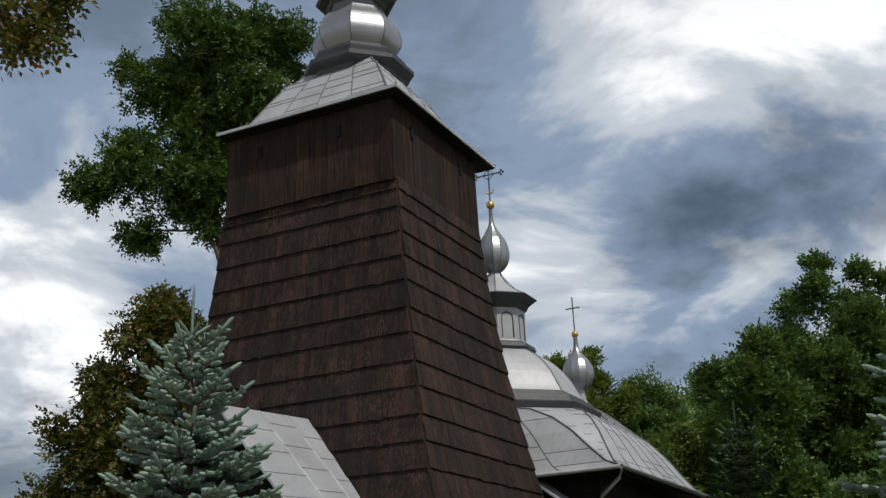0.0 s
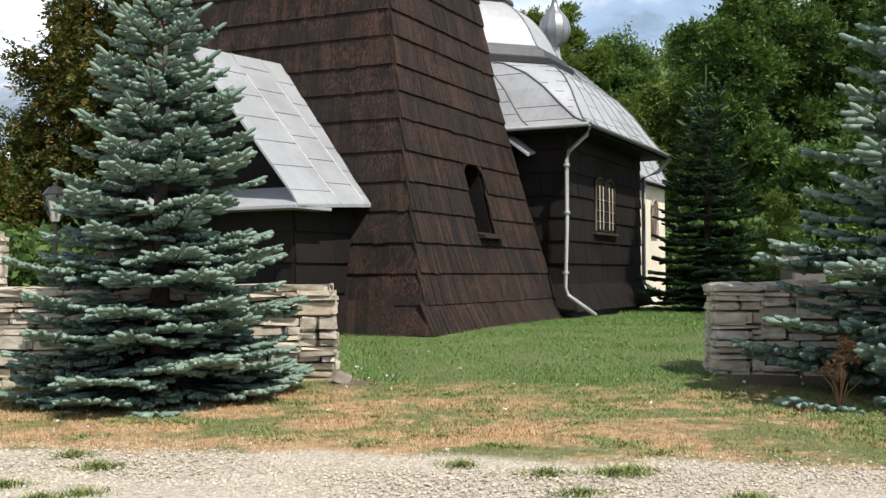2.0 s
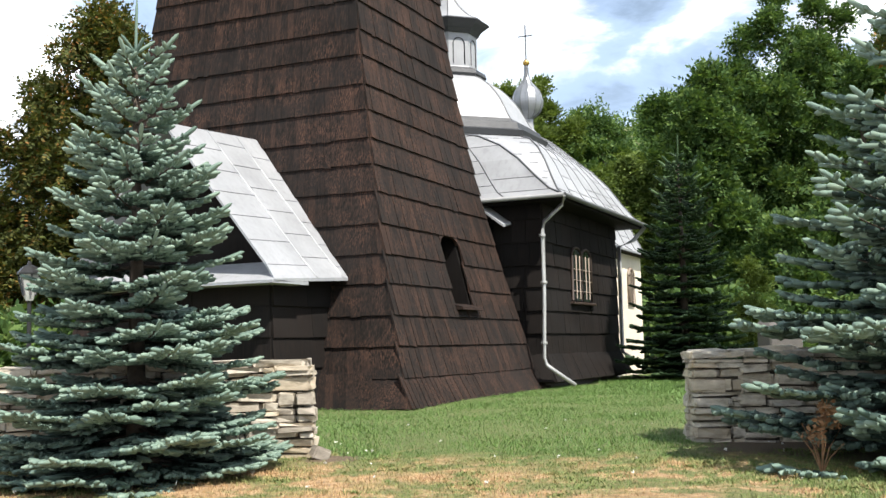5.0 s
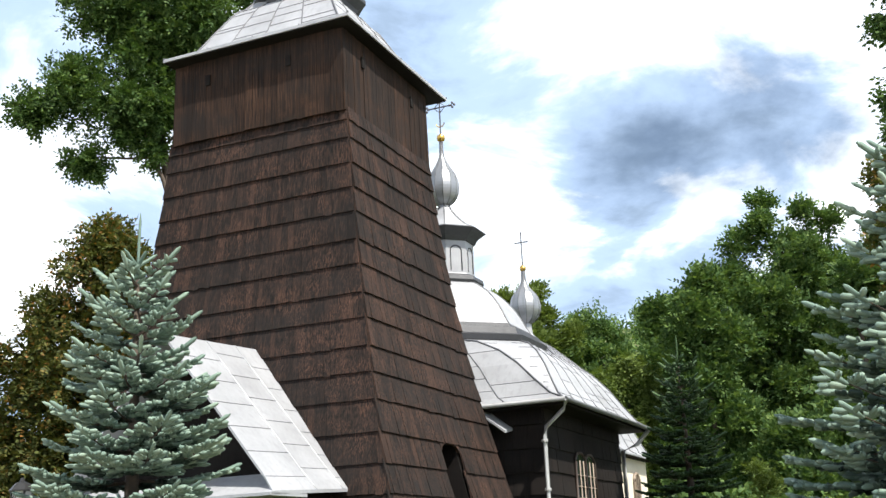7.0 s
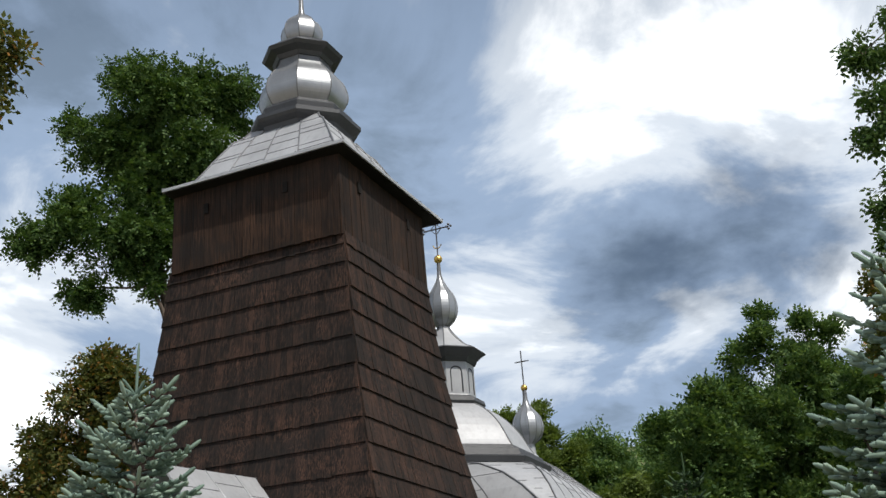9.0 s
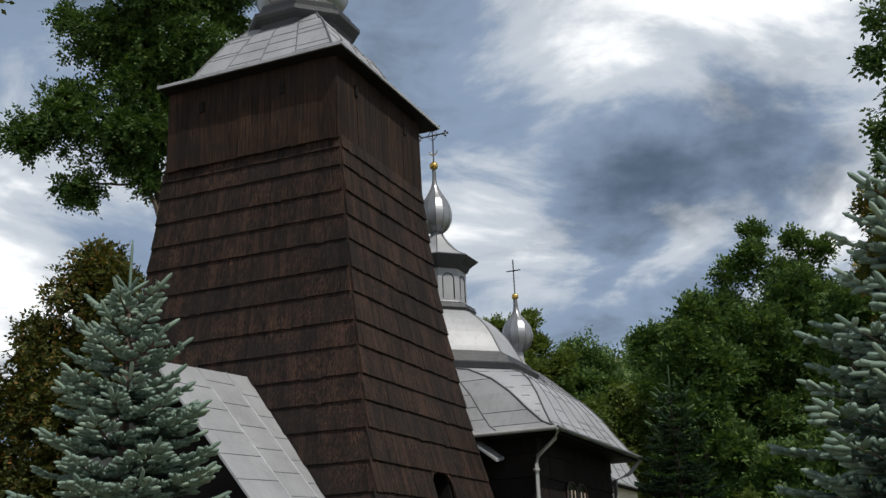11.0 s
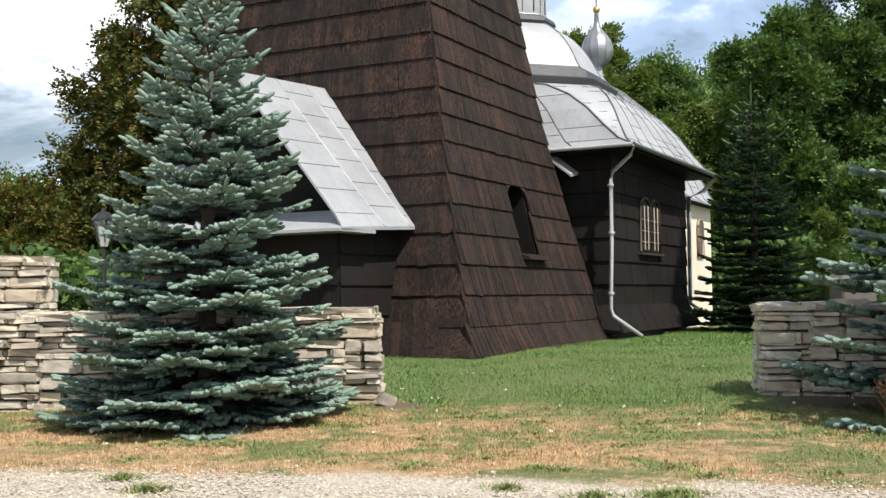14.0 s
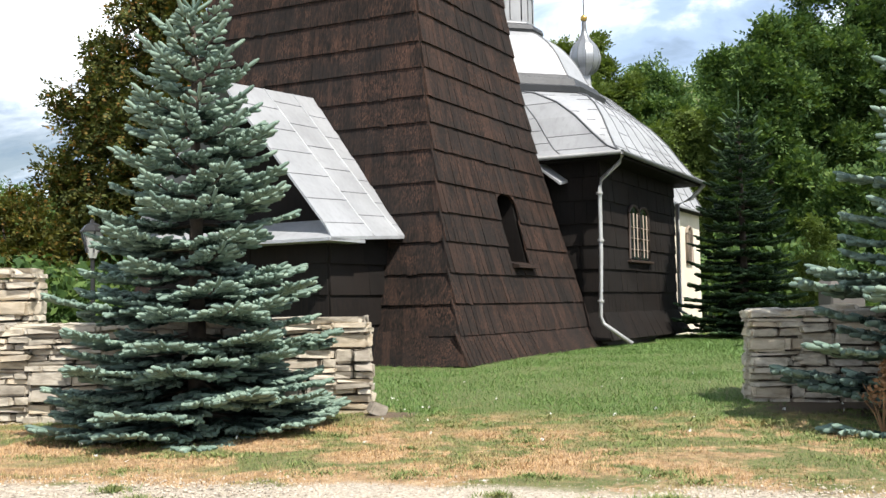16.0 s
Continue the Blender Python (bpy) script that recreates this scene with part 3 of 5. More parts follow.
def arc_profile(keys, n=4):
    """Smooths a profile of (radius, height) keys by a Catmull-Rom curve."""
    out = []
    k0 = [keys[0], *keys, keys[-1]]
    for i in range(1, len(k0) - 2):
        p0, p1, p2, p3 = (np.array(k0[j]) for j in (i - 1, i, i + 1, i + 2))
        for t in np.arange(n) / n:
            out.append(tuple(0.5 * (2 * p1 + (p2 - p0) * t + (2 * p0 - 5 * p1 + 4 * p2 - p3) * t * t + (3 * p1 - p0 - 3 * p2 + p3) * t ** 3)))
    return out + [tuple(keys[-1])]


bulb(turret, arc_profile([(0.95, 15.32), (1.10, 15.55), (1.14, 15.8), (1.03, 16.15), (0.80, 16.45), (0.70, 16.7), (0.72, 16.9)]), 8, "lower_bulb", M_TIN_OLD)
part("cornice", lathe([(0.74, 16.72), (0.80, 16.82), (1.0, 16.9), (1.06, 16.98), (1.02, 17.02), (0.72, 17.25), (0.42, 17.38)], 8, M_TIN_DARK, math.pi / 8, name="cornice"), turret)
bulb(turret, arc_profile([(0.36, 17.34), (0.49, 17.5), (0.545, 17.72), (0.47, 17.98), (0.28, 18.18), (0.09, 18.36), (0.05, 18.7), (0.04, 19.6)]), 8, "upper_bulb", M_TIN_OLD, rib=0.012)

# nave
NU0, NU1, NV = 3.55, 10.2, 4.26
nave = part("nave", loft([(NU0 + 0.06, NU1 - 0.06, -NV + 0.06, NV - 0.06, 0.3), (NU0 + 0.06, NU1 - 0.06, -NV + 0.06, NV - 0.06, 5.3)], M_DARK, "nave"), church, "square nave clad in black boards")
NC = [1.35, 1.88, 2.42, 2.97, 3.5, 4.05, 4.6, 5.15]
sw, ww = [], []
for a, b in zip(NC[:-1], NC[1:]):
    sw.append(((NU0, -NV, a), (NU1, -NV, a), (NU0, -NV, b), (NU1, -NV, b), False))
    ww.append(((NU0, NV, a), (NU0, -NV, a), (NU0, NV, b), (NU0, -NV, b), False))
BOARD_OF["nave_board"] = BOARD_OF[M_NAVE.name]
clad(sw, (0.25, 0.5), M_NAVE, nave, 0, rng)
clad(ww, (0.25, 0.5), M_NAVE, nave, 0, rng)
clad([((NU0 - 0.35, -NV - 0.32, 0.72), (NU1 + 0.1, -NV - 0.32, 0.72), (NU0, -NV, 1.4), (NU1, -NV, 1.4), False),
      ((NU0 - 0.35, NV, 0.72), (NU0 - 0.35, -NV - 0.32, 0.72), (NU0, NV, 1.4), (NU0, -NV, 1.4), False)], (0.2, 0.4), M_NAVE, nave, 0, rng)
part("footing", box(NU0 + 0.02, NU1 - 0.02, -NV + 0.02, NV - 0.02, 0.2, 0.9, M_FOUND), nave)
NX, NY = 7.45, -0.34


def oct_points(r, z):
    return [(NX + r * math.cos(a), NY + r * math.sin(a), z) for a in [math.pi / 8 + math.pi / 4 * i for i in range(8)]]


def nave_roof():
    """Square eaves drawn in to an octagon, with a spandrel at each corner."""
    e = (3.05, 11.0, -4.95, 4.95)
    sq = [(e[1], 0), (0, e[3]), (0, e[3]), (e[0], 0), (e[0], 0), (0, e[2]), (0, e[2]), (e[1], 0)]
    corner = [(e[1], e[3]), (e[1], e[3]), (e[0], e[3]), (e[0], e[3]), (e[0], e[2]), (e[0], e[2]), (e[1], e[2]), (e[1], e[2])]
    top = oct_points(2.62, 0)
    levels = [(0.0, 4.97), (0.0, 5.03), (0.1, 5.2), (0.22, 5.58), (0.36, 6.07), (0.52, 6.5), (0.72, 6.86), (1.0, 7.15)]
    verts, lines = [], []
    for f, z in levels:
        row = []
        for i in range(8):
            # the spandrels stay narrow near the eaves and widen upward
            g = f
            row.append((corner[i][0] + (top[i][0] - corner[i][0]) * g, corner[i][1] + (top[i][1] - corner[i][1]) * g, z))
        verts += row
        lines.append(row)
    faces = [(j * 8 + i, j * 8 + (i + 1) % 8, j * 8 + 8 + (i + 1) % 8, j * 8 + 8 + i) for j in range(len(levels) - 1) for i in range(8)]
    rf = part("nave_roof", mesh_of("nave_roof", verts, faces, M_TIN), church, "convex silver sheet roof of the nave")
    # nave eave's underside, its shade likewise in the board colour
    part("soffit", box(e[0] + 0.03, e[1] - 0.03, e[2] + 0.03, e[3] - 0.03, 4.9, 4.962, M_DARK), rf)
    for i in range(8):
        part("seam", tube("seam", [(x, y, z + 0.01) for x, y, z in (r[i] for r in lines[1:])], 0.024, M_SEAM, 5), rf)
    rs, laps = random.Random(3), []
    for i in range(8):
        n = 6 if i % 2 else 2
        for q in range(n):
            f = (q + 1) / (n + 1)
            line = [Vector(r[i]).lerp(Vector(r[(i + 1) % 8]), f) + Vector((0, 0, 0.006)) for r in lines[1:]]
            if i % 2:
                part("seam", tube("seam", line, 0.014, M_SEAM, 5), rf)
        for q in range(n + 1):
            for j in range(1, len(lines) - 1):
                if rs.random() < 0.8:
                    g = rs.random()
                    pts = []
                    for f in (q / (n + 1), (q + 1) / (n + 1)):
                        lo = Vector(lines[j][i]).lerp(Vector(lines[j][(i + 1) % 8]), f)
                        hi = Vector(lines[j + 1][i]).lerp(Vector(lines[j + 1][(i + 1) % 8]), f)
                        pts.append(lo.lerp(hi, g) + Vector((0, 0, 0.006)))
                    if (pts[0] - pts[1]).length > 0.05:
                        laps.append(tube("lap", pts, 0.008, M_SEAM, 4))
    part("lap", joined("lap", laps, M_SEAM), rf)["kind"] = "stuff"


nave_roof()
AT_NAVE = Matrix.Translation((NX, NY, 0))
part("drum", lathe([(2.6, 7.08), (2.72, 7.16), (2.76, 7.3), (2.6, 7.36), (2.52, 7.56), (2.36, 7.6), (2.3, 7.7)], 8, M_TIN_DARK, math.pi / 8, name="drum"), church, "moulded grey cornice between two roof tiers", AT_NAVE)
bulb(church, arc_profile([(2.3, 7.7), (2.2, 7.85), (1.95, 8.3), (1.6, 8.72), (1.2, 9.02), (0.9, 9.16)], 2), 8, "upper_roof", m=AT_NAVE, rib=0.022)
lantern = part("lantern", lathe([(0.98, 9.02), (1.02, 9.1), (1.0, 9.2), (0.84, 9.26), (0.80, 9.34), (0.80, 10.3), (0.86, 10.36)], 8, M_TIN, math.pi / 8, name="lantern"), church, "octagonal silver lantern with blind arches", Matrix.Translation((NX, NY, 0.1)))
part("base_moulding", lathe([(1.0, 9.0), (1.06, 9.1), (1.02, 9.22), (0.86, 9.3)], 8, M_TIN_DARK, math.pi / 8, name="base_moulding"), lantern)
for i in range(8):
    a = 2 * math.pi * i / 8
    r = 0.80 * math.cos(math.pi / 8) + 0.006
    pts = [(-0.17, 9.4), (-0.17, 9.98)] + [(-0.17 * math.cos(q), 9.98 + 0.17 * math.sin(q)) for q in np.linspace(0.3, math.pi - 0.3, 6)] + [(0.17, 9.98), (0.17, 9.4)]
    part("blind_arch", tube("blind_arch", [(r * math.cos(a) - s * math.sin(a), r * math.sin(a) + s * math.cos(a), z) for s, z in pts], 0.018, M_TIN_DARK, 5), lantern)
part("lantern_cornice", lathe([(0.86, 10.3), (0.92, 10.42), (1.08, 10.55), (1.2, 10.62), (1.16, 10.66)], 8, M_TIN_DARK, math.pi / 8, name="lantern_cornice"), lantern)
bulb(lantern, arc_profile([(1.16, 10.64), (0.78, 10.85), (0.45, 11.15), (0.22, 11.45), (0.16, 11.58)], 3), 8, "lantern_roof")
bulb(lantern, arc_profile([(0.16, 11.56), (0.38, 11.75), (0.475, 12.1), (0.40, 12.5), (0.22, 12.8), (0.08, 13.1), (0.05, 13.4), (0.045, 13.7)]), 12, "onion_dome", M_TIN_OLD, rib=0.01)


def ball(parent, r, z):
    return part("gilt_ball", lathe([(r * math.cos(a), z + r * math.sin(a)) for a in np.linspace(-1.5, 1.5, 9)], 14, M_GOLD, 0, True, name="gilt_ball"), parent, "gilded ball")


ball(lantern, 0.13, 13.72)


def cross(parent, z, h, w, ornate):
    bar = lambda p, q, r: tube("bar", [p, q], r, M_IRON, 6)
    t = 0.022
    ms = [bar((0, 0, z), (0, 0, z + h), t), bar((0, -w, z + h * 0.68), (0, w, z + h * 0.68), t)]
    if ornate:
        for cy, cz in ((-w, z + h * 0.68), (w, z + h * 0.68), (0, z + h)):
            for dy, dz in ((0.07, 0), (-0.07, 0), (0, 0.07), (0, -0.07)):
                ms.append(lathe([(0.042 * math.cos(a), 0.042 * math.sin(a)) for a in (-1.4, -0.7, 0, 0.7, 1.4)], 6, M_IRON))
                for v in ms[-1].vertices:
                    v.co += Vector((0, cy + dy, cz + dz))
        for sy in (-1, 1):
            for q in (0.18, -0.18):
                ms.append(bar((0, 0, z + h * 0.68 + q), (0, sy * 0.18, z + h * 0.68), 0.012))
    ob = part("cross", joined("cross", ms, M_IRON), parent, "wrought iron cross")
    if ornate:
        part("crescent", tube("crescent", [(0, 0.13 * math.sin(a), z + 0.36 - 0.11 * math.cos(a)) for a in np.linspace(-1.6, 1.6, 9)], 0.018, M_GOLD, 6), ob, "gilded crescent")


cross(lantern, 13.83, 1.3, 0.42, True)

# presbytery
chapel = part("presbytery", loft([(NU1 - 0.1, 14.8, -3.9, 3.9, 0.2), (NU1 - 0.1, 14.8, -3.9, 3.9, 4.35)], M_PLASTER, "presbytery"), church, "cream plastered presbytery")
rect_roof(church, "presbytery_roof", (NU1 - 0.2, 14.95, -4.2, 4.2), (13.9, 14.5, -0.55, 0.05), [(0.0, 4.42), (0.06, 4.55), (0.3, 6.2), (0.6, 7.6), (0.85, 8.4), (1.0, 8.75)], M_TIN, 4, "silver sheet roof of the presbytery")
SX, SY = 14.4, -0.28
sig = part("fleche", lathe([(0.5, 8.45), (0.42, 8.7), (0.2, 8.95), (0.17, 9.35)], 8, M_TIN, math.pi / 8, name="fleche"), church, "small silver onion dome with cross", Matrix.Translation((SX, SY, 0)))
bulb(sig, arc_profile([(0.17, 9.3), (0.42, 9.52), (0.54, 9.87), (0.45, 10.27), (0.22, 10.57), (0.09, 10.82), (0.06, 11.2)]), 12, "onion_dome", M_TIN_OLD, rib=0.01)
ball(sig, 0.12, 11.3)
cross(sig, 11.4, 1.25, 0.26, False)
C0, C1, CZ0, CZ1 = 12.95, 13.62, 2.75, 3.62
head = [(C0, CZ0), (C1, CZ0), (C1, CZ1)] + [((C0 + C1) / 2 + (C1 - C0) / 2 * math.cos(q), CZ1 + 0.28 * math.sin(q)) for q in np.linspace(0.3, math.pi - 0.3, 6)] + [(C0, CZ1)]
nh = len(head)
cw = part("window", mesh_of("window", [(u, -3.93, z) for u, z in head] + [(u, -3.88, z) for u, z in head], [tuple(range(nh))] + [(i, nh + i, nh + (i + 1) % nh, (i + 1) % nh) for i in range(nh)], M_GLASS), chapel, "narrow arched window")
part("window_frame", tube("window_frame", [(u, -3.94, z) for u, z in head + head[:1]], 0.05, M_BAR, 6), cw)
for q in range(2):
    part("glazing_bar", box(C0 + 0.2 + q * 0.22, C0 + 0.24 + q * 0.22, -3.97, -3.935, CZ0, CZ1 + 0.2, M_BAR), cw)

# nave window: a pair of arched lights
W0, W1, WZ0, WZ1 = 5.66, 7.36, 2.66, 4.02
win = part("window", box(W0, W1, -NV - 0.045, -NV - 0.035, WZ0, WZ1 - 0.4, M_FRAME), nave, "twin arched window with pale glazing bars")
for i in range(2):
    a0 = W0 + i * (W1 - W0) / 2
    a1 = a0 + (W1 - W0) / 2
    c0, r = (a0 + a1) / 2, (a1 - a0) / 2
    arch = [(a0, WZ0), (a0, WZ1 - r * 0.55)] + [(c0 - r * math.cos(q), WZ1 - r * 0.55 + r * 0.55 * math.sin(q)) for q in np.linspace(0.2, math.pi - 0.2, 8)] + [(a1, WZ1 - r * 0.55), (a1, WZ0)]
    n = len(arch)
    part("pane", mesh_of("pane", [(u, -NV - 0.062, z) for u, z in arch], [tuple(range(n))], M_GLASS), win)
    part("window_frame", tube("window_frame", [(u, -NV - 0.07, z) for u, z in arch], 0.035, M_FRAME, 6), win)
    for q in (0.32, 0.68):
        part("glazing_bar", tube("glazing_bar", [(a0 + (a1 - a0) * q, -NV - 0.10, WZ0 + 0.05), (a0 + (a1 - a0) * q, -NV - 0.10, WZ1 - 0.2)], 0.018, M_BAR, 5), win)
    for z in (2.9, 3.18, 3.46):
        part("glazing_bar", tube("glazing_bar", [(a0 + 0.05, -NV - 0.09, z), (a1 - 0.05, -NV - 0.09, z)], 0.013, M_BAR, 5), win)
part("window_sill", box(W0 - 0.15, W1 + 0.15, -NV - 0.16, -NV - 0.03, WZ0 - 0.1, WZ0 - 0.04, M_FRAME, 0.01), win)

# ledge and arched head of the opening in the tower
ledge_v = -hv(T_Z0)
part("ledge", loft([(T_U0 - 0.1, T_U1 + 0.12, ledge_v - 0.24, ledge_v + 0.2, T_Z0 - 0.12), (T_U0 - 0.1, T_U1 + 0.12, ledge_v - 0.22, ledge_v + 0.2, T_Z0 - 0.06), (T_U0 - 0.1, T_U1 + 0.12, ledge_v + 0.1, ledge_v + 0.2, T_Z0 + 0.02)], M_BOARD, "ledge"), tower, "sloping board ledge")
cx, cw_ = (T_U0 + T_U1) / 2, (T_U1 - T_U0) / 2
vh = lambda z: -hv(z) - 0.035
outer = [(T_U0 - 0.04, 3.74), (T_U0 - 0.04, 4.12), (T_U1 + 0.04, 4.12), (T_U1 + 0.04, 3.74)]
inner = [(cx + cw_ * math.cos(q), 3.74 + 0.17 * math.sin(q)) for q in np.linspace(0, math.pi, 9)]
ring2 = outer + [(T_U1, 3.74)] + inner[1:-1] + [(T_U0, 3.74)]
nn = len(ring2)
part("lintel", mesh_of("lintel", [(u, vh(z), z) for u, z in ring2] + [(u, vh(z) + 0.07, z) for u, z in ring2],
                       [tuple(range(nn)), tuple(range(2 * nn - 1, nn - 1, -1))] + [(i, (i + 1) % nn, nn + (i + 1) % nn, nn + i) for i in range(nn)], M_BOARD), tower)


def gutter(parent, pts, r=0.055):
    return part("gutter", tube("gutter", pts, r, M_GUTTER, 8), parent, "silver gutter")


gutter(church, [(3.0, 4.0, 5.0), (3.0, -5.0, 5.0)])
gutter(church, [(3.0, -5.02, 5.0), (11.05, -5.02, 5.0)])
pipe = part("downpipe", tube("downpipe", [(3.15, -4.98, 4.95), (3.16, -4.9, 4.78), (3.2, -4.44, 4.42), (3.2, -4.4, 4.22), (3.16, -4.4, 2.7), (3.0, -4.4, 1.25), (3.02, -4.46, 1.08), (3.1, -5.1, 0.62)], 0.047, M_PIPE, 10), church, "worn galvanised downpipe")
for z in (1.6, 3.0, 4.1):
    part("collar", lathe([(0.075, -0.03), (0.08, 0.0), (0.075, 0.03)], 10, M_PIPE, name="collar"), pipe, m=Matrix.Translation((3.16 if z > 2 else 3.04, -4.4, z)))
part("downpipe", tube("downpipe", [(10.95, -5.0, 4.95), (10.7, -4.7, 4.55), (10.3, -4.36, 4.35), (10.25, -4.36, 1.3), (10.5, -4.8, 0.95)], 0.06, M_PIPE, 10), church, "galvanised downpipe")

# porch
porch = part("porch", loft([(-5.3, -3.0, -1.95, 1.95, 0.3), (-5.3, -2.8, -1.95, 1.95, 2.95)], M_NAVE, "porch"), church, "low entrance porch with a steep gabled roof", Matrix.Translation((0.06, -0.36, 0)))
P0, P1 = -5.66, -2.3
SECTION = [(0.0, 5.65), (0.5, 5.02), (1.0, 4.40), (1.5, 3.78), (1.85, 3.34), (2.06, 3.08), (2.22, 2.90), (2.34, 2.76)]


def settle(u):
    """The porch has sunk at its front."""
    return 0.055 * (u - P0)


# wide boards on the side towards the tower, and on the front
clad([((-5.3, -1.95, z), (-3.0, -1.95, z), (-5.3, -1.95, z + 0.55), (-3.0, -1.95, z + 0.55), True) for z in (0.75, 1.3, 1.85, 2.4)], (0.9, 1.4), M_NAVE, porch, 40, rng)
clad([((-5.3, 1.95, z), (-5.3, -1.95, z), (-5.3, 1.95, z + 0.55), (-5.3, -1.95, z + 0.55), True) for z in (0.75, 1.3, 1.85, 2.4)], (0.9, 1.4), M_NAVE, porch, 40, rng)
for side in (-1, 1):
    verts, faces = [], []
    n = len(SECTION)
    for u in (P0, P1):
        for off in (0.0, -0.06):
            verts += [(u - (0.07 * (i - 5) if u == P0 and i > 5 else 0), side * d, z + off + settle(u)) for i, (d, z) in enumerate(SECTION)]
    for i in range(n - 1):
        faces += [(i, i + 1, 2 * n + i + 1, 2 * n + i), (n + i, 3 * n + i, 3 * n + i + 1, n + i + 1), (i, n + i, n + i + 1, i + 1), (2 * n + i, 2 * n + i + 1, 3 * n + i + 1, 3 * n + i)]
    faces += [(n - 1, 2 * n - 1, 4 * n - 1, 3 * n - 1), (0, 2 * n, 3 * n, n)]
    pr = part("porch_roof", mesh_of("porch_roof", verts, faces, M_TIN), porch, "steep silver sheet slope")
    for q in (0.38, 0.66):
        u = P0 + (P1 - P0) * q
        part("seam", tube("seam", [(u, side * d, z + 0.006 + settle(u)) for d, z in SECTION], 0.014, M_SEAM_PALE, 5), pr)
    laps = []
    for a, b, start in ((0.0, 0.38, 0.32), (0.38, 0.66, 0.2), (0.66, 1.0, 0.36)):
        for d in np.arange(start, 2.2, 0.36):
            z = np.interp(d, [p[0] for p in SECTION], [p[1] for p in SECTION])
            ua, ub = P0 + (P1 - P0) * a, P0 + (P1 - P0) * b
            laps.append(tube("lap", [(ua, side * d, z + 0.003 + settle(ua)), (ub, side * (d + 0.02), z - 0.02 + settle(ub))], 0.007, M_SEAM, 4))
    part("lap", joined("lap", laps, M_SEAM), pr)["kind"] = "stuff"
# set-back gable wall, the shade under the roof edge painted into its boards
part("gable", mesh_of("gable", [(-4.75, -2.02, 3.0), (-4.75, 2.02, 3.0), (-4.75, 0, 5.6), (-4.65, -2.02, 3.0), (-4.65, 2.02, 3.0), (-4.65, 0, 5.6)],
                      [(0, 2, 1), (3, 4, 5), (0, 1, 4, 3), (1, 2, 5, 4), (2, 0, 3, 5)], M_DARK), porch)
part("pent_roof", loft([(-5.86, -4.7, -2.34, 2.34, 2.69), (-5.86, -4.7, -2.34, 2.34, 2.74), (-4.95, -4.7, -1.98, 1.98, 3.12)], M_TIN, "pent_roof"), porch, "sheet pent roof under the gable")

# small sheet roof where the tower meets the nave
part("pent_roof", mesh_of("pent_roof", [(3.0, -2.7, 5.02), (3.0, -3.5, 4.40), (3.0, -3.5, 4.34), (3.0, -2.7, 4.96), (3.55, -2.7, 5.12), (3.55, -3.5, 4.5), (3.55, -3.5, 4.44), (3.55, -2.7, 5.06)],
                          [(0, 1, 5, 4), (3, 7, 6, 2), (0, 3, 2, 1), (1, 2, 6, 5), (4, 5, 6, 7), (0, 4, 7, 3)], M_TIN), church, "small sheet roof beside the tower")


# ---- dry stone walls ----
def stone_mesh(seed):
    r = random.Random(seed)
    bm = bmesh.new()
    add_box(bm, -0.5, 0.5, -0.5, 0.5, -0.5, 0.5)
    bmesh.ops.bevel(bm, geom=bm.edges[:], offset=0.1, segments=2, affect="EDGES")
    for v in bm.verts:
        v.co += Vector((r.uniform(-1, 1) * 0.045, r.uniform(-1, 1) * 0.08, r.uniform(-1, 1) * 0.07))
    me = bpy.data.meshes.new("stone")
    bm.to_mesh(me)
    bm.free()
    me.materials.append(M_STONE)
    return me


STONES = [stone_mesh(i) for i in range(10)]


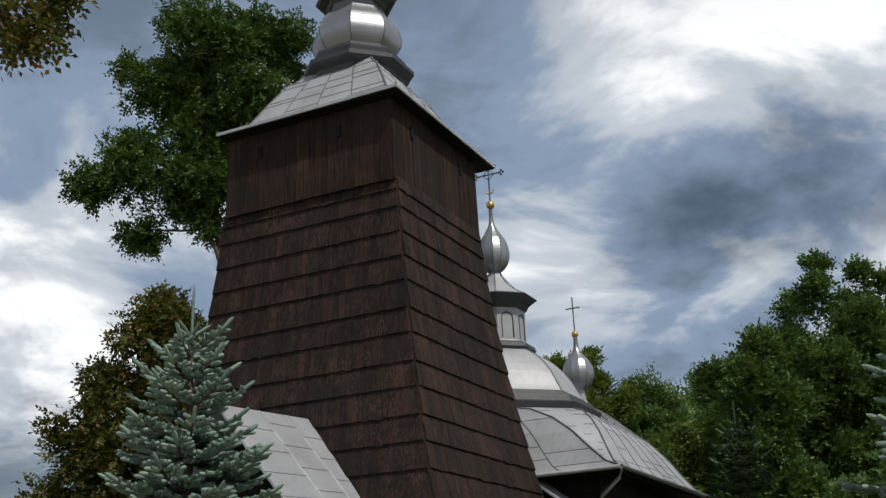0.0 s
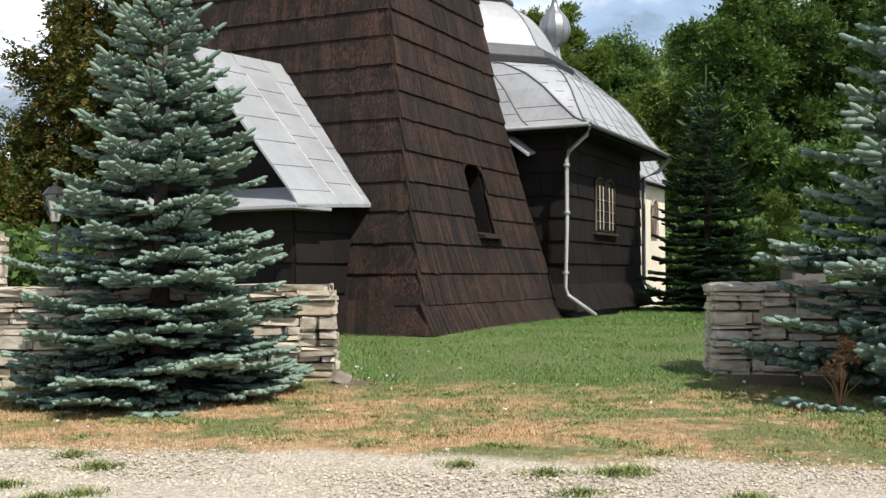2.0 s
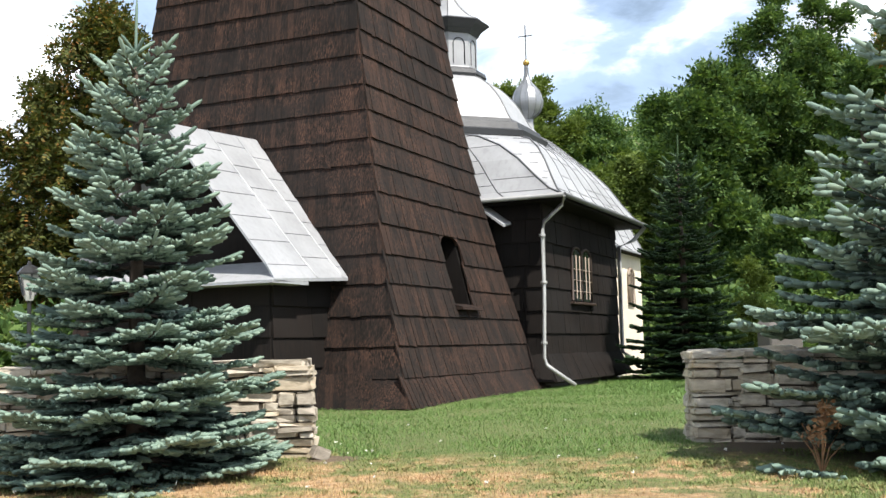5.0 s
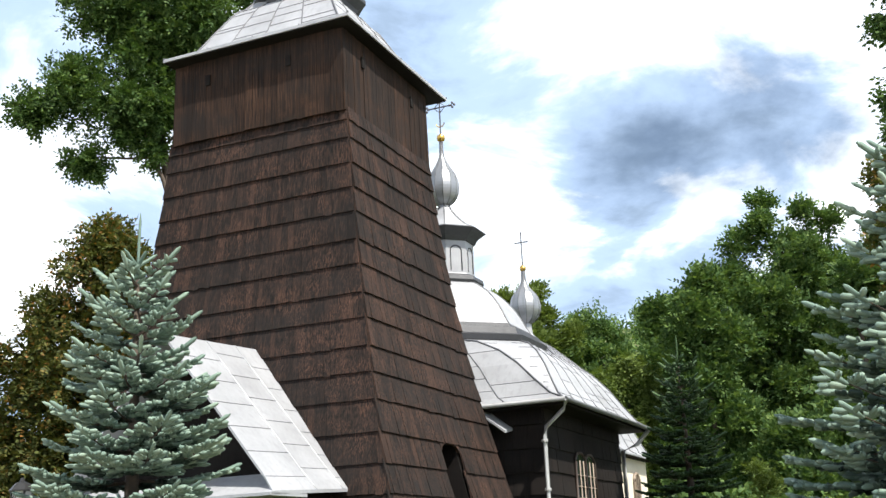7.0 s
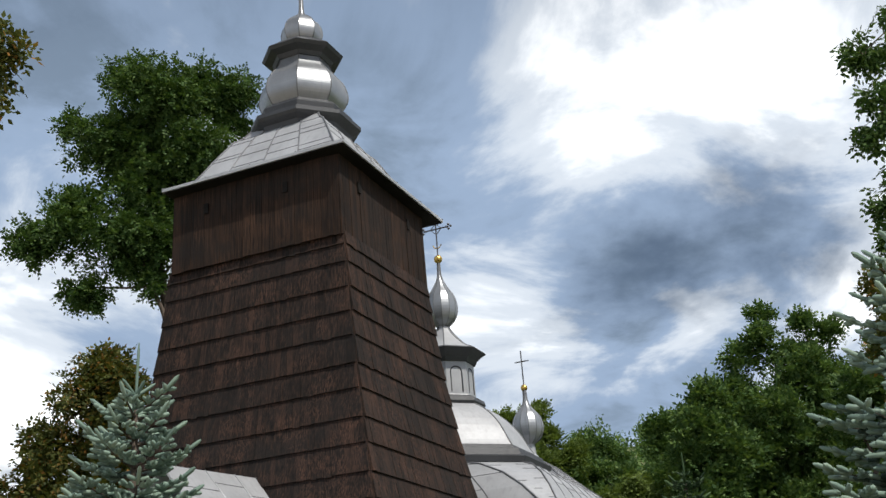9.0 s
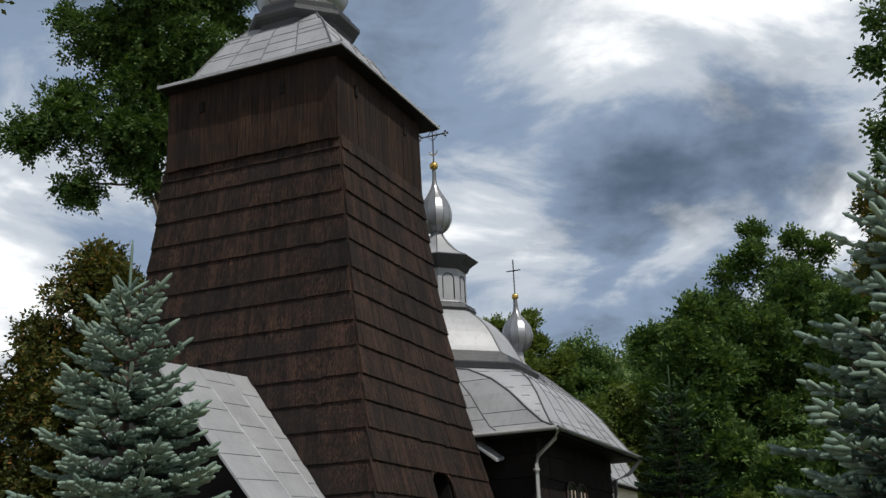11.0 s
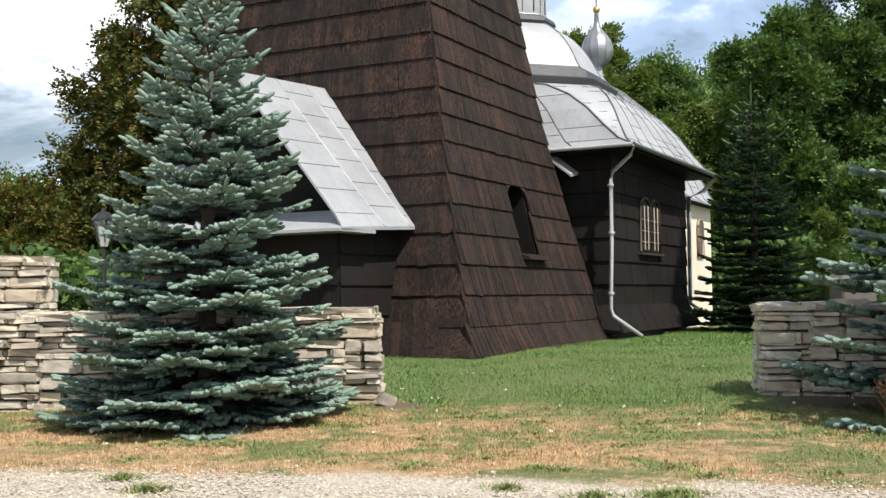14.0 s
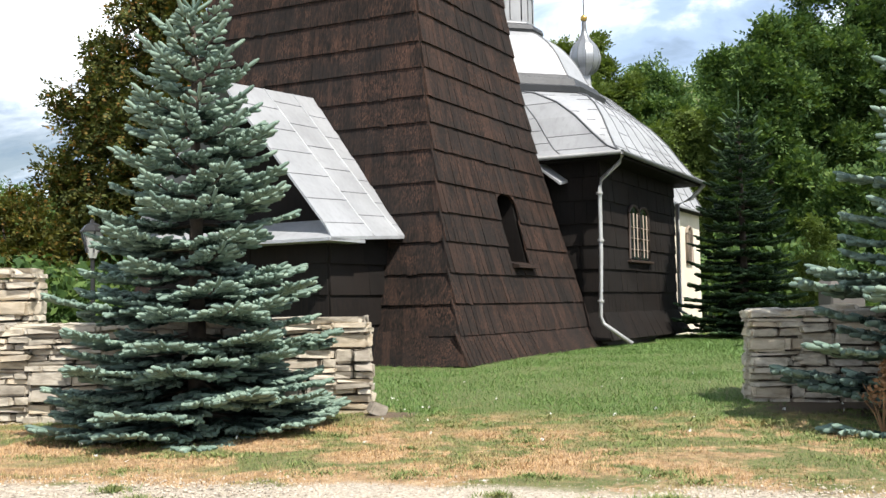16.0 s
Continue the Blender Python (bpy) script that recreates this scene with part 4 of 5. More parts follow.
def stone_wall(name, a, b, thick, z0, z1, label, seed, ends=(True, True)):
    """A wall of flat stones from a to b; stones on its front, on its ends and along its top."""
    r = random.Random(seed)
    a, b = Vector((*a, 0)), Vector((*b, 0))
    d = (b - a).normalized()
    n = Vector((d.y, -d.x, 0))
    L = (b - a).length
    rot = math.atan2(d.y, d.x)
    wall = thing(name, label, "stone wall", pose(a.x, a.y, 0, 0, 0, math.degrees(rot)), "dry stone walls", "structure")
    part("core", box(0.10, L - 0.10, 0.10, thick - 0.10, z0 - 0.2, z1 - 0.08, M_MORTAR), wall)
    x0 = 0.0
    while x0 < L - 0.01:
        x1 = x0 + r.uniform(0.45, 1.1)
        if L - x1 < 0.4:
            x1 = L
        z = z0 - 0.03
        while z < z1 - 0.03:
            h = min(r.choice((0.045, 0.06, 0.07, 0.09, 0.11, 0.14, 0.18)), z1 - z + 0.02)
            x = x0 + (r.uniform(-0.08, 0.02) if x0 else -0.02)
            while x < x1 - 0.04:
                w = min(r.uniform(0.16, 0.55) * (1.0 if h > 0.06 else 1.25), x1 - x + 0.03)
                if x1 - x - w < 0.12:
                    w = x1 - x + r.uniform(0, 0.05)
                split = 2 if h > 0.13 and r.random() < 0.35 else 1
                for q in range(split):
                    hh = h / split * r.uniform(0.80, 1.0)
                    part("stone", r.choice(STONES), wall, m=pose(x + w / 2, 0.11 + r.uniform(-0.06, 0.05), z + h * (q + 0.5) / split, r.uniform(-3, 3), r.uniform(-3, 3), r.uniform(-5, 5)) @ Matrix.Diagonal((w * 0.95, 0.24, hh * 0.97, 1)))
                x += w
            for use, ex, s, edge in ((ends[0], 0.1, -1, x0 == 0.0), (ends[1], L - 0.1, 1, x1 == L)):
                y = 0.2
                while use and edge and y < thick - 0.02:
                    w = min(r.uniform(0.15, 0.35), thick - y)
                    part("stone", r.choice(STONES), wall, m=pose(ex + s * r.uniform(-0.01, 0.04), y + w / 2, z + h / 2, 0, 0, 90 + r.uniform(-5, 5)) @ Matrix.Diagonal((w * 1.05, 0.24, h, 1)))
                    y += w
            z += h
        x0 = x1
    x = -0.03
    while x < L - 0.05:
        w = min(r.uniform(0.3, 0.7), L - x)
        part("stone", r.choice(STONES), wall, "flat cap stone", pose(x + w / 2, thick / 2, z1 + r.uniform(-0.01, 0.02), r.uniform(-2, 2), r.uniform(-2, 2), r.uniform(-3, 3)) @ Matrix.Diagonal((w, thick * 1.05, 0.09, 1)))
        x += w
    return wall


stone_wall("stone_wall", (-6.9, 12.55), (-0.83, 13.05), 0.5, 0.30, 1.40, "low dry stone wall of pale flat stones, sunlit", 1)
stone_wall("stone_wall", (-8.2, 13.3), (-4.95, 13.5), 0.5, 0.30, 2.08, "taller dry stone pier of flat pale stones", 2)
stone_wall("stone_wall", (3.72, 13.3), (8.6, 12.6), 0.5, 0.30, 1.40, "low dry stone wall in the shade of a spruce", 3)

loose = tagged(new("loose_stone", STONES[3].copy()), "pale loose stone at the wall's foot", "stone")
loose.matrix_world = pose(-0.74, 12.86, lift(-0.7, 12.9) + 0.06, 8, 22, 30) @ Matrix.Diagonal((0.2, 0.16, 0.14, 1))

# ---- trees ----
def leaf_cloud(centres, radii, count, size, rs, stretch=1.0, flat=0.75):
    """Folded leaf quads over a set of clumps, denser at their rims."""
    centres, radii = np.asarray(centres, float), np.asarray(radii, float)
    p = radii ** 2 / (radii ** 2).sum()
    which = rs.choice(len(centres), count, p=p)
    d = rs.normal(size=(count, 3))
    d /= np.linalg.norm(d, axis=1)[:, None]
    rad = np.abs(rs.normal(0.62, 0.27, count))
    pos = centres[which] + d * (radii[which] * rad)[:, None] * np.array([1, 1, flat])
    a = rs.normal(size=(count, 3)) + np.array([0, 0, -0.25])
    a /= np.linalg.norm(a, axis=1)[:, None]
    b = np.cross(a, d + rs.normal(size=(count, 3)) * 0.7)
    b /= np.linalg.norm(b, axis=1)[:, None] + 1e-9
    s = size * rs.uniform(0.6, 1.3, count)[:, None]
    l, w = a * s * stretch, b * s * 0.45
    V = np.stack([pos - l, pos + w - l * 0.1, pos + l, pos - w - l * 0.1], 1).reshape(-1, 3)
    return V, np.arange(count * 4).reshape(-1, 4)


def sprays(centres, radii, count, size, rs, lift_up=-0.4, flat=0.85, per=7):
    """Leaflets in pairs along short twigs, the twigs spread over a set of clumps. lift_up: how far the twigs rise or hang."""
    centres, radii = np.asarray(centres, float), np.asarray(radii, float)
    n = count // per
    which = rs.choice(len(centres), n, p=radii ** 2 / (radii ** 2).sum())
    d = rs.normal(size=(n, 3))
    d /= np.linalg.norm(d, axis=1)[:, None]
    rad = np.minimum(np.abs(rs.normal(0.62, 0.27, n)), 1.15)
    root = centres[which] + d * (radii[which] * rad)[:, None] * np.array([1, 1, flat])
    ax = d * 0.8 + rs.normal(size=(n, 3)) * 0.45 + np.array([0, 0, lift_up])
    ax /= np.linalg.norm(ax, axis=1)[:, None]
    side = np.cross(ax, rs.normal(size=(n, 3)) * 0.5 + np.array([0, 0, 1.0]))
    side /= np.linalg.norm(side, axis=1)[:, None] + 1e-9
    up = np.cross(side, ax)
    L = size * per * 0.36 * rs.uniform(0.75, 1.25, n)
    V = []
    for i in range(per):
        f = (i // 2 + 0.6) / (per // 2 + 0.6)
        sg = 0.0 if i == per - 1 else (1.0 if i % 2 else -1.0)
        p = root + ax * (L * f)[:, None] - np.array([0, 0, 1.0]) * (L * 0.18 * f * f)[:, None]
        a = ax * (0.55 if sg else 1.0) + side * sg + rs.normal(size=(n, 3)) * 0.22
        a /= np.linalg.norm(a, axis=1)[:, None]
        s = size * rs.uniform(0.75, 1.25, n)[:, None] * (1.0 - 0.25 * abs(f - 0.5))
        b = np.cross(a, up + rs.normal(size=(n, 3)) * 0.35)
        b /= np.linalg.norm(b, axis=1)[:, None] + 1e-9
        l, w = a * s, b * s * 0.33
        V.append(np.stack([p, p + l * 0.45 + w, p + l * 1.1, p + l * 0.45 - w], 1))
    V = np.concatenate(V).reshape(-1, 3)
    return V, np.arange(len(V)).reshape(-1, 4)


def broad_tree(name, label, at, lobes, per_lobe, count, size, mat, seed, trunk=0.25, lift_up=-0.4, deep=0.8, clump=(0.3, 0.5), dense=0.45):
    """at: foot; lobes: (x, z, radius) of the crown's masses in the world, each broken up into smaller clumps. Limbs run from the trunk to the lobes."""
    rs = np.random.RandomState(seed)
    g = lift(*at) - 0.05
    tree = thing(name, label, "tree", Matrix.Translation((at[0], at[1], g)))
    L = np.array([(x - at[0], rs.uniform(-0.35, 0.35) * r, z - g, r) for x, z, r in lobes])
    cs, rr = [], []
    for x, y, z, r in L:
        m = max(5, int(per_lobe * r * r / np.mean(L[:, 3] ** 2)))
        d = rs.normal(size=(m, 3))
        d /= np.linalg.norm(d, axis=1)[:, None]
        inner = max(r - 0.45 * clump[1], 0.45 * r)
        cs.append(d * (rs.uniform(0.05, 1.0, m)[:, None] ** dense) * inner * np.array([0.92, deep, 0.88]) + np.array([x, y, z]))
        rr.append(rs.uniform(*clump, m) * (0.55 + 0.45 * r / L[:, 3].max()))
    cs, rr = np.concatenate(cs), np.concatenate(rr)
    V, F = sprays(cs, rr, count, size, rs, lift_up)
    mx, mz = np.average(L[:, 0], weights=L[:, 3]), L[:, 2].max() * 0.86
    trunk_line = [Vector((0, 0, -0.3)), Vector((mx * 0.2, 0, mz * 0.3)), Vector((mx * 0.6, 0, mz * 0.65)), Vector((mx, 0, mz))]
    tr = part("trunk", tube("trunk", trunk_line, trunk, M_BARK, 8, trunk * 0.2), tree)
    # each lobe's limb leaves the nearest wood that is already there
    nodes = [(trunk_line[1].lerp(trunk_line[2], 0.5), trunk * 0.6), (trunk_line[2], trunk * 0.45), (trunk_line[3], trunk * 0.25)]
    ends = sorted([Vector(e) for e in L[:, :3]], key=lambda e: min((e - p).length for p, r in nodes))
    ends += [Vector(cs[i]) for i in rs.choice(len(cs), min(len(cs), 16), replace=False)]
    for e in ends:
        st, r = min(nodes, key=lambda q: (e - q[0]).length + 0.8 * max(0.0, q[0].z - e.z))
        mid = st.lerp(e, 0.5) + Vector((rs.normal() * 0.08, rs.normal() * 0.08, 0.10 * rs.uniform(-0.5, 1))) * (e - st).length
        part("limb", tube("limb", [st, mid, e], max(r * 0.6, 0.02), M_BARK, 5, max(r * 0.35, 0.012)), tr)
        nodes.append((e, max(r * 0.55, 0.02)))
    part("crown", bulk("crown", V, F, mat), tree)
    return tree


def shoots(A, B, R, needles, rs):
    """Blunt needle-covered shoots from A to B of radius R, bristling a little at the sides."""
    N = len(A)
    ax = B - A
    ax /= np.linalg.norm(ax, axis=1)[:, None]
    s1 = np.cross(ax, rs.normal(size=(N, 3)))
    s1 /= np.linalg.norm(s1, axis=1)[:, None]
    s2 = np.cross(ax, s1)
    sides, V = 4, []
    for f, k0 in ((0.0, 0.6), (0.3, 1.0), (0.9, 0.92), (1.05, 0.3)):
        for i in range(sides):
            a = 6.283 * i / sides
            V.append(A + (B - A) * f + (s1 * math.cos(a) + s2 * math.sin(a)) * (R * k0)[:, None])
    V = np.stack(V, 1)
    per = 4 * sides
    loc = [(j * sides + i, j * sides + (i + 1) % sides, (j + 1) * sides + (i + 1) % sides, (j + 1) * sides + i) for j in range(3) for i in range(sides)]
    F = (np.arange(N)[:, None, None] * per + np.array(loc)[None]).reshape(-1, 4)
    V = V.reshape(-1, 3)
    f = rs.uniform(0.05, 0.95, (N, needles))
    th = rs.uniform(0, 6.283, (N, needles))
    rad = s1[:, None] * np.cos(th)[..., None] + s2[:, None] * np.sin(th)[..., None]
    p = A[:, None] + (B - A)[:, None] * f[..., None] + rad * (R * 0.5)[:, None, None]
    tip = p + (rad * 0.75 + ax[:, None] * 0.8) * (R * 1.05)[:, None, None]
    wid = np.cross(rad, ax[:, None]) * (R * 0.14)[:, None, None]
    NV_ = np.stack([p - wid, p + wid, tip + wid * 0.3, tip - wid * 0.3], 2).reshape(-1, 3)
    NF = np.arange(len(NV_)).reshape(-1, 4) + len(V)
    return np.concatenate([V, NV_]), np.concatenate([F, NF])


def spruce(name, label, at, height, radius, mats, seed, whorl=0.3, arms=10, finger=0.13, fat=0.025, gap=0.075, needles=8, bare=0.14, slim=1.06, leader=0.1, droop=0.1):
    """A trunk with tiers of flat boughs; each bough a spray of side twigs set with blunt shoots."""
    rs = np.random.RandomState(seed)
    g = lift(*at) - 0.03
    tree = thing(name, label, "tree", Matrix.Translation((at[0], at[1], g)))
    part("trunk", tube("trunk", [(0, 0, -0.2), (0.01, 0, height * 0.5), (0, 0.01, height * 0.97)], height * 0.018 + 0.03, M_BARK, 8, 0.008), tree)
    A, B, R, O, boughs = [], [], [], [], []
    up = np.array([0, 0, 1.0])

    def shoot(p, d, ln, inside, r=1.0):
        d = d / np.linalg.norm(d)
        A.append(p - d * 0.02), B.append(p + d * ln), R.append(fat * r), O.append(inside)

    z, tier = bare, 0
    while z < height * (1 - leader):
        h = z / height
        reach = radius * (1 - h) ** slim * (0.9 + 0.1 * min(1, h / 0.1)) + 0.05
        n = max(4, int(arms * (1.1 - 0.62 * h)))
        a0 = tier * 2.4
        for i in range(n):
            az = a0 + 6.283 * i / n + rs.normal() * 0.16
            ln = reach * rs.uniform(0.74, 1.1)
            rise = -droop + 0.75 * h ** 2.2 + rs.normal() * 0.035
            o = np.array([0, 0, z + rs.normal() * whorl * 0.2])
            out = np.array([math.cos(az), math.sin(az), 0])
            side = np.array([-out[1], out[0], 0])

            def on(t):
                return o + out * ln * t + up * ln * (rise * t - 0.05 * math.sin(3.0 * t) + 0.07 * t * t)
            boughs.append([tuple(on(t)) for t in (0, 0.35, 0.7, 1.0)])
            steps = max(3, int(ln * 0.84 / (gap * 1.3)))
            for j in range(steps + 1):
                t = 0.16 + 0.84 * j / steps
                p = on(t)
                fwd = on(t + 0.04) - on(t - 0.04)
                fwd /= np.linalg.norm(fwd)
                away = ln * (1 - t)
                for sg in (-1, 1):
                    d = fwd * 0.62 + side * sg * rs.uniform(0.7, 1.1) + up * (rs.normal() * 0.035)
                    d /= np.linalg.norm(d)
                    lt = min(0.46 * ln * (1.04 - t) ** 0.6 + 0.03, 0.6) * rs.uniform(0.75, 1.15)
                    m = int(lt / gap)
                    for w in range(m):
                        f = (w + 0.7) * gap
                        if away > 0.6 * ln and f < lt * 0.5 and rs.random_sample() < 0.5:
                            continue
                        for s2 in (-1, 1):
                            e2 = d * 0.85 + np.cross(d, up) * s2 * rs.uniform(0.4, 0.9) + up * rs.uniform(-0.16, 0.20)
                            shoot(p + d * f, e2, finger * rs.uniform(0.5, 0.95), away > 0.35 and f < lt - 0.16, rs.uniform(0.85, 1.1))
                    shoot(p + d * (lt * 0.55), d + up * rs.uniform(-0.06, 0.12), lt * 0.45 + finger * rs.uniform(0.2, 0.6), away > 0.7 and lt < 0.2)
            fwd = on(1.0) - on(0.93)
            fwd /= np.linalg.norm(fwd)
            shoot(on(0.94), fwd + up * 0.12, 0.06 * ln + finger * (1.0 + 0.7 * h), False)
        z += whorl * rs.uniform(0.85, 1.15) * (0.78 + 0.42 * h)
        tier += 1
    top = height * (1 - leader)
    shoot(np.array([0, 0, top - 0.1]), up + np.array([0.02, 0, 0]), height * leader + 0.1, False, 0.75)
    for i in range(5):
        a = 6.283 * i / 5 + 0.4
        shoot(np.array([0, 0, top + 0.04]), np.array([math.cos(a), math.sin(a), 0.75]), 0.24 * rs.uniform(0.8, 1.1), False, 0.8)
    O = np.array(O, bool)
    # inner shoots get the darker material, which carries the crown's interior shade
    for inside, nm in ((False, "crown"), (True, "inner_needles")):
        pick = O == inside
        V, F = shoots(np.array(A)[pick], np.array(B)[pick], np.array(R)[pick], needles if not inside else 2, rs)
        part(nm, smooth(bulk(nm, V, F, mats[inside])), tree)["kind"] = "stuff"
    part("bough", joined("bough", [tube("bough", b, 0.018, M_BARK, 4, 0.006) for b in boughs], M_BARK), tree)["kind"] = "stuff"
    return tree


spruce("blue_spruce", "blue spruce with pale silvery shoots before a stone wall", (-2.56, 11.7), 5.05, 1.64, (L_BLUE, L_BLUE_SHADED), 11, 0.265, 10, slim=0.93, leader=0.12, needles=4, bare=0.24)
spruce("blue_spruce", "tall blue spruce beside the shaded stone wall", (6.15, 11.3), 6.2, 2.75, (L_BLUE, L_BLUE_SHADED), 12, 0.32, 11, finger=0.17, fat=0.036, gap=0.145, needles=3, slim=1.0)
spruce("spruce", "dark green spruce on the lawn by the presbytery", (8.25, 29.9), 6.75, 1.75, (L_SPRUCE, L_SPRUCE_SHADED), 13, 0.33, 11, finger=0.2, fat=0.04, gap=0.135, needles=3, slim=0.88, droop=0.16)

broad_tree("ash_tree", "tall ash tree with a ragged leafy crown", (-5.5, 38.5),
           [(-7.8, 23.9, 2.2), (-9.8, 22.3, 1.8), (-5.6, 23.8, 1.7), (-10.7, 18.5, 1.7), (-8.5, 17.9, 2.0), (-12.2, 18.0, 1.1), (-10.1, 16.2, 1.2), (-8.3, 20.7, 2.2),
            (-9.1, 25.0, 1.1), (-6.4, 24.9, 1.0), (-4.6, 24.0, 0.8), (-11.3, 23.2, 0.8), (-7.9, 16.1, 0.9), (-6.6, 21.5, 1.8), (-11.2, 19.6, 0.9), (-6.5, 18.5, 1.5)],
           17, 98000, 0.15, L_ASH, 21, 0.4, -0.35, clump=(0.5, 0.85))
broad_tree("maple_tree", "dense tree with leaves turning brown", (-10.0, 38.0),
           [(-9.3, 11.4, 1.9), (-11.0, 10.0, 1.4), (-10.5, 8.3, 2.0), (-12.0, 8.1, 1.1), (-8.5, 9.0, 1.8), (-12.6, 6.3, 1.4), (-10.9, 6.1, 1.8), (-9.1, 6.3, 1.8), (-12.0, 4.4, 1.6),
            (-10.3, 4.0, 1.8), (-12.7, 8.9, 0.6), (-9.7, 12.9, 0.9), (-9.2, 13.3, 0.6), (-10.6, 11.9, 0.8), (-8.5, 12.1, 0.9), (-11.3, 10.7, 0.8), (-8.2, 4.5, 1.8), (-10.5, 2.3, 1.6), (-8.4, 2.4, 1.5)],
           17, 98000, 0.165, L_BROWN, 22, 0.3, -0.1, clump=(0.5, 0.9), dense=0.36)
broad_tree("maple_tree", "low bushy tree with yellowing leaves", (-14.0, 36.5),
           [(-13.4, 4.3, 1.0), (-14.2, 5.0, 0.9), (-13.2, 5.2, 0.6), (-13.8, 3.2, 1.2), (-12.7, 3.6, 0.9), (-15.4, 4.2, 1.5), (-16.5, 3.5, 1.5), (-14.8, 2.2, 1.4), (-12.8, 1.9, 1.1)],
           16, 28000, 0.14, L_YELLOW, 23, 0.16, 0.1, clump=(0.35, 0.6))
WOODS = [((20.3, 52.0), [(19.2, 17.0, 1.2), (19.5, 18.1, 0.7), (18.5, 16.0, 1.3), (21.9, 16.2, 1.3), (22.7, 17.1, 0.8), (20.5, 14.8, 2.1), (17.6, 14.0, 1.7), (22.8, 14.5, 1.5), (18.7, 12.0, 2.6),
                         (21.5, 11.7, 2.6), (17.1, 10.2, 2.0), (19.7, 8.4, 2.9), (22.5, 8.9, 2.6), (21.4, 17.5, 0.7), (18.0, 5.5, 2.4), (21.5, 5.5, 2.6), (15.6, 6.4, 2.0)], 117000, 31),
         ((14.3, 47.0), [(14.6, 12.3, 1.2), (13.9, 11.2, 1.3), (13.3, 10.2, 1.0), (14.8, 10.2, 1.5), (13.9, 8.4, 1.5), (15.2, 6.6, 1.7), (14.4, 13.0, 0.6), (13.4, 5.6, 1.6), (15.4, 4.0, 1.8), (13.0, 3.4, 1.6)], 63000, 32),
         ((17.2, 66.0), [(17.3, 15.8, 0.9), (16.8, 15.4, 0.7), (17.8, 15.1, 0.7), (17.0, 14.2, 1.0), (17.2, 12.4, 1.2)], 13500, 33),
         ((21.0, 45.0), [(21.2, 12.5, 1.6), (20.4, 10.7, 1.5), (22.1, 10.7, 1.8), (18.7, 6.0, 2.0), (16.9, 4.7, 2.0), (20.4, 7.4, 2.0), (21.7, 14.0, 0.8), (20.5, 4.0, 2.0), (18.0, 2.8, 1.8), (23.0, 7.5, 2.2)], 72000, 34),
         ((15.4, 80.0), [(15.4, 17.8, 1.2), (16.4, 17.4, 0.9), (14.5, 17.2, 0.9), (17.7, 16.8, 0.9), (15.6, 15.8, 1.6)], 13500, 36),
         ((12.3, 60.0), [(10.6, 11.9, 1.4), (12.2, 11.9, 1.1), (9.3, 11.4, 1.2), (13.5, 12.2, 1.0), (15.4, 11.8, 1.1), (16.3, 11.3, 1.3), (11.5, 9.6, 2.0), (14.2, 9.8, 2.0), (9.0, 9.0, 2.0), (17.0, 9.0, 2.0)], 45000, 37)]
for at, lobes, count, seed in WOODS:
    broad_tree("woodland_tree", "dark green broadleaf tree at the wood's edge", at, lobes, 16, int(count * 0.85), 0.215, L_WOOD, seed, 0.28, 0.5, clump=(0.5, 0.85), dense=0.36)
broad_tree("woodland_tree", "pale green airy tree behind the church roof", (8.0, 58.0), [(7.9, 14.6, 1.1), (8.7, 15.2, 0.6), (6.8, 15.0, 0.6), (8.9, 13.8, 0.9), (10.0, 12.8, 1.1), (7.4, 13.8, 0.9), (8.2, 12.0, 1.5)], 9, 14000, 0.19, L_WILLOW, 38, 0.22, 0.5, clump=(0.35, 0.6))
broad_tree("willow_tree", "rounded light green willow", (11.1, 48.5), [(10.9, 9.2, 1.0), (10.1, 8.8, 0.9), (11.8, 8.9, 0.9), (10.9, 8.3, 1.2), (9.7, 8.0, 0.7), (12.1, 8.0, 0.8), (11.1, 9.7, 0.6), (10.4, 6.8, 1.2), (11.8, 6.6, 1.2), (11.0, 5.0, 1.6)],
           12, 35000, 0.17, L_WILLOW, 51, 0.25, -0.7, clump=(0.35, 0.6))
broad_tree("ash_tree", "ash with hanging leafy twigs", (15.6, 23.0),
           [(12.7, 15.8, 0.78), (12.3, 15.3, 0.59), (12.5, 13.9, 0.85), (12.1, 13.3, 0.47), (12.7, 12.2, 0.85), (12.1, 11.6, 0.47), (12.0, 10.6, 0.44), (13.2, 14.8, 0.93), (12.7, 10.6, 0.78), (14.3, 14.1, 1.55), (14.6, 11.9, 1.55), (13.8, 16.7, 1.4), (15.9, 15.9, 2.02), (16.5, 13.0, 2.02)],
           9, 24500, 0.15, L_ASH, 52, 0.28, -0.9, clump=(0.3, 0.5))
broad_tree("roadside_tree", "leafy bough reaching over the verge", (-6.4, 9.2), [(-3.55, 7.35, 0.3), (-3.8, 7.0, 0.25), (-3.4, 7.55, 0.22), (-3.5, 7.1, 0.2), (-4.0, 7.4, 0.45), (-4.6, 7.9, 0.6), (-5.2, 7.6, 0.7), (-4.2, 8.3, 0.6), (-5.6, 8.6, 0.9), (-6.4, 7.8, 0.9)],
           7, 12600, 0.075, L_BROWN, 53, 0.16, -0.5, clump=(0.14, 0.24))

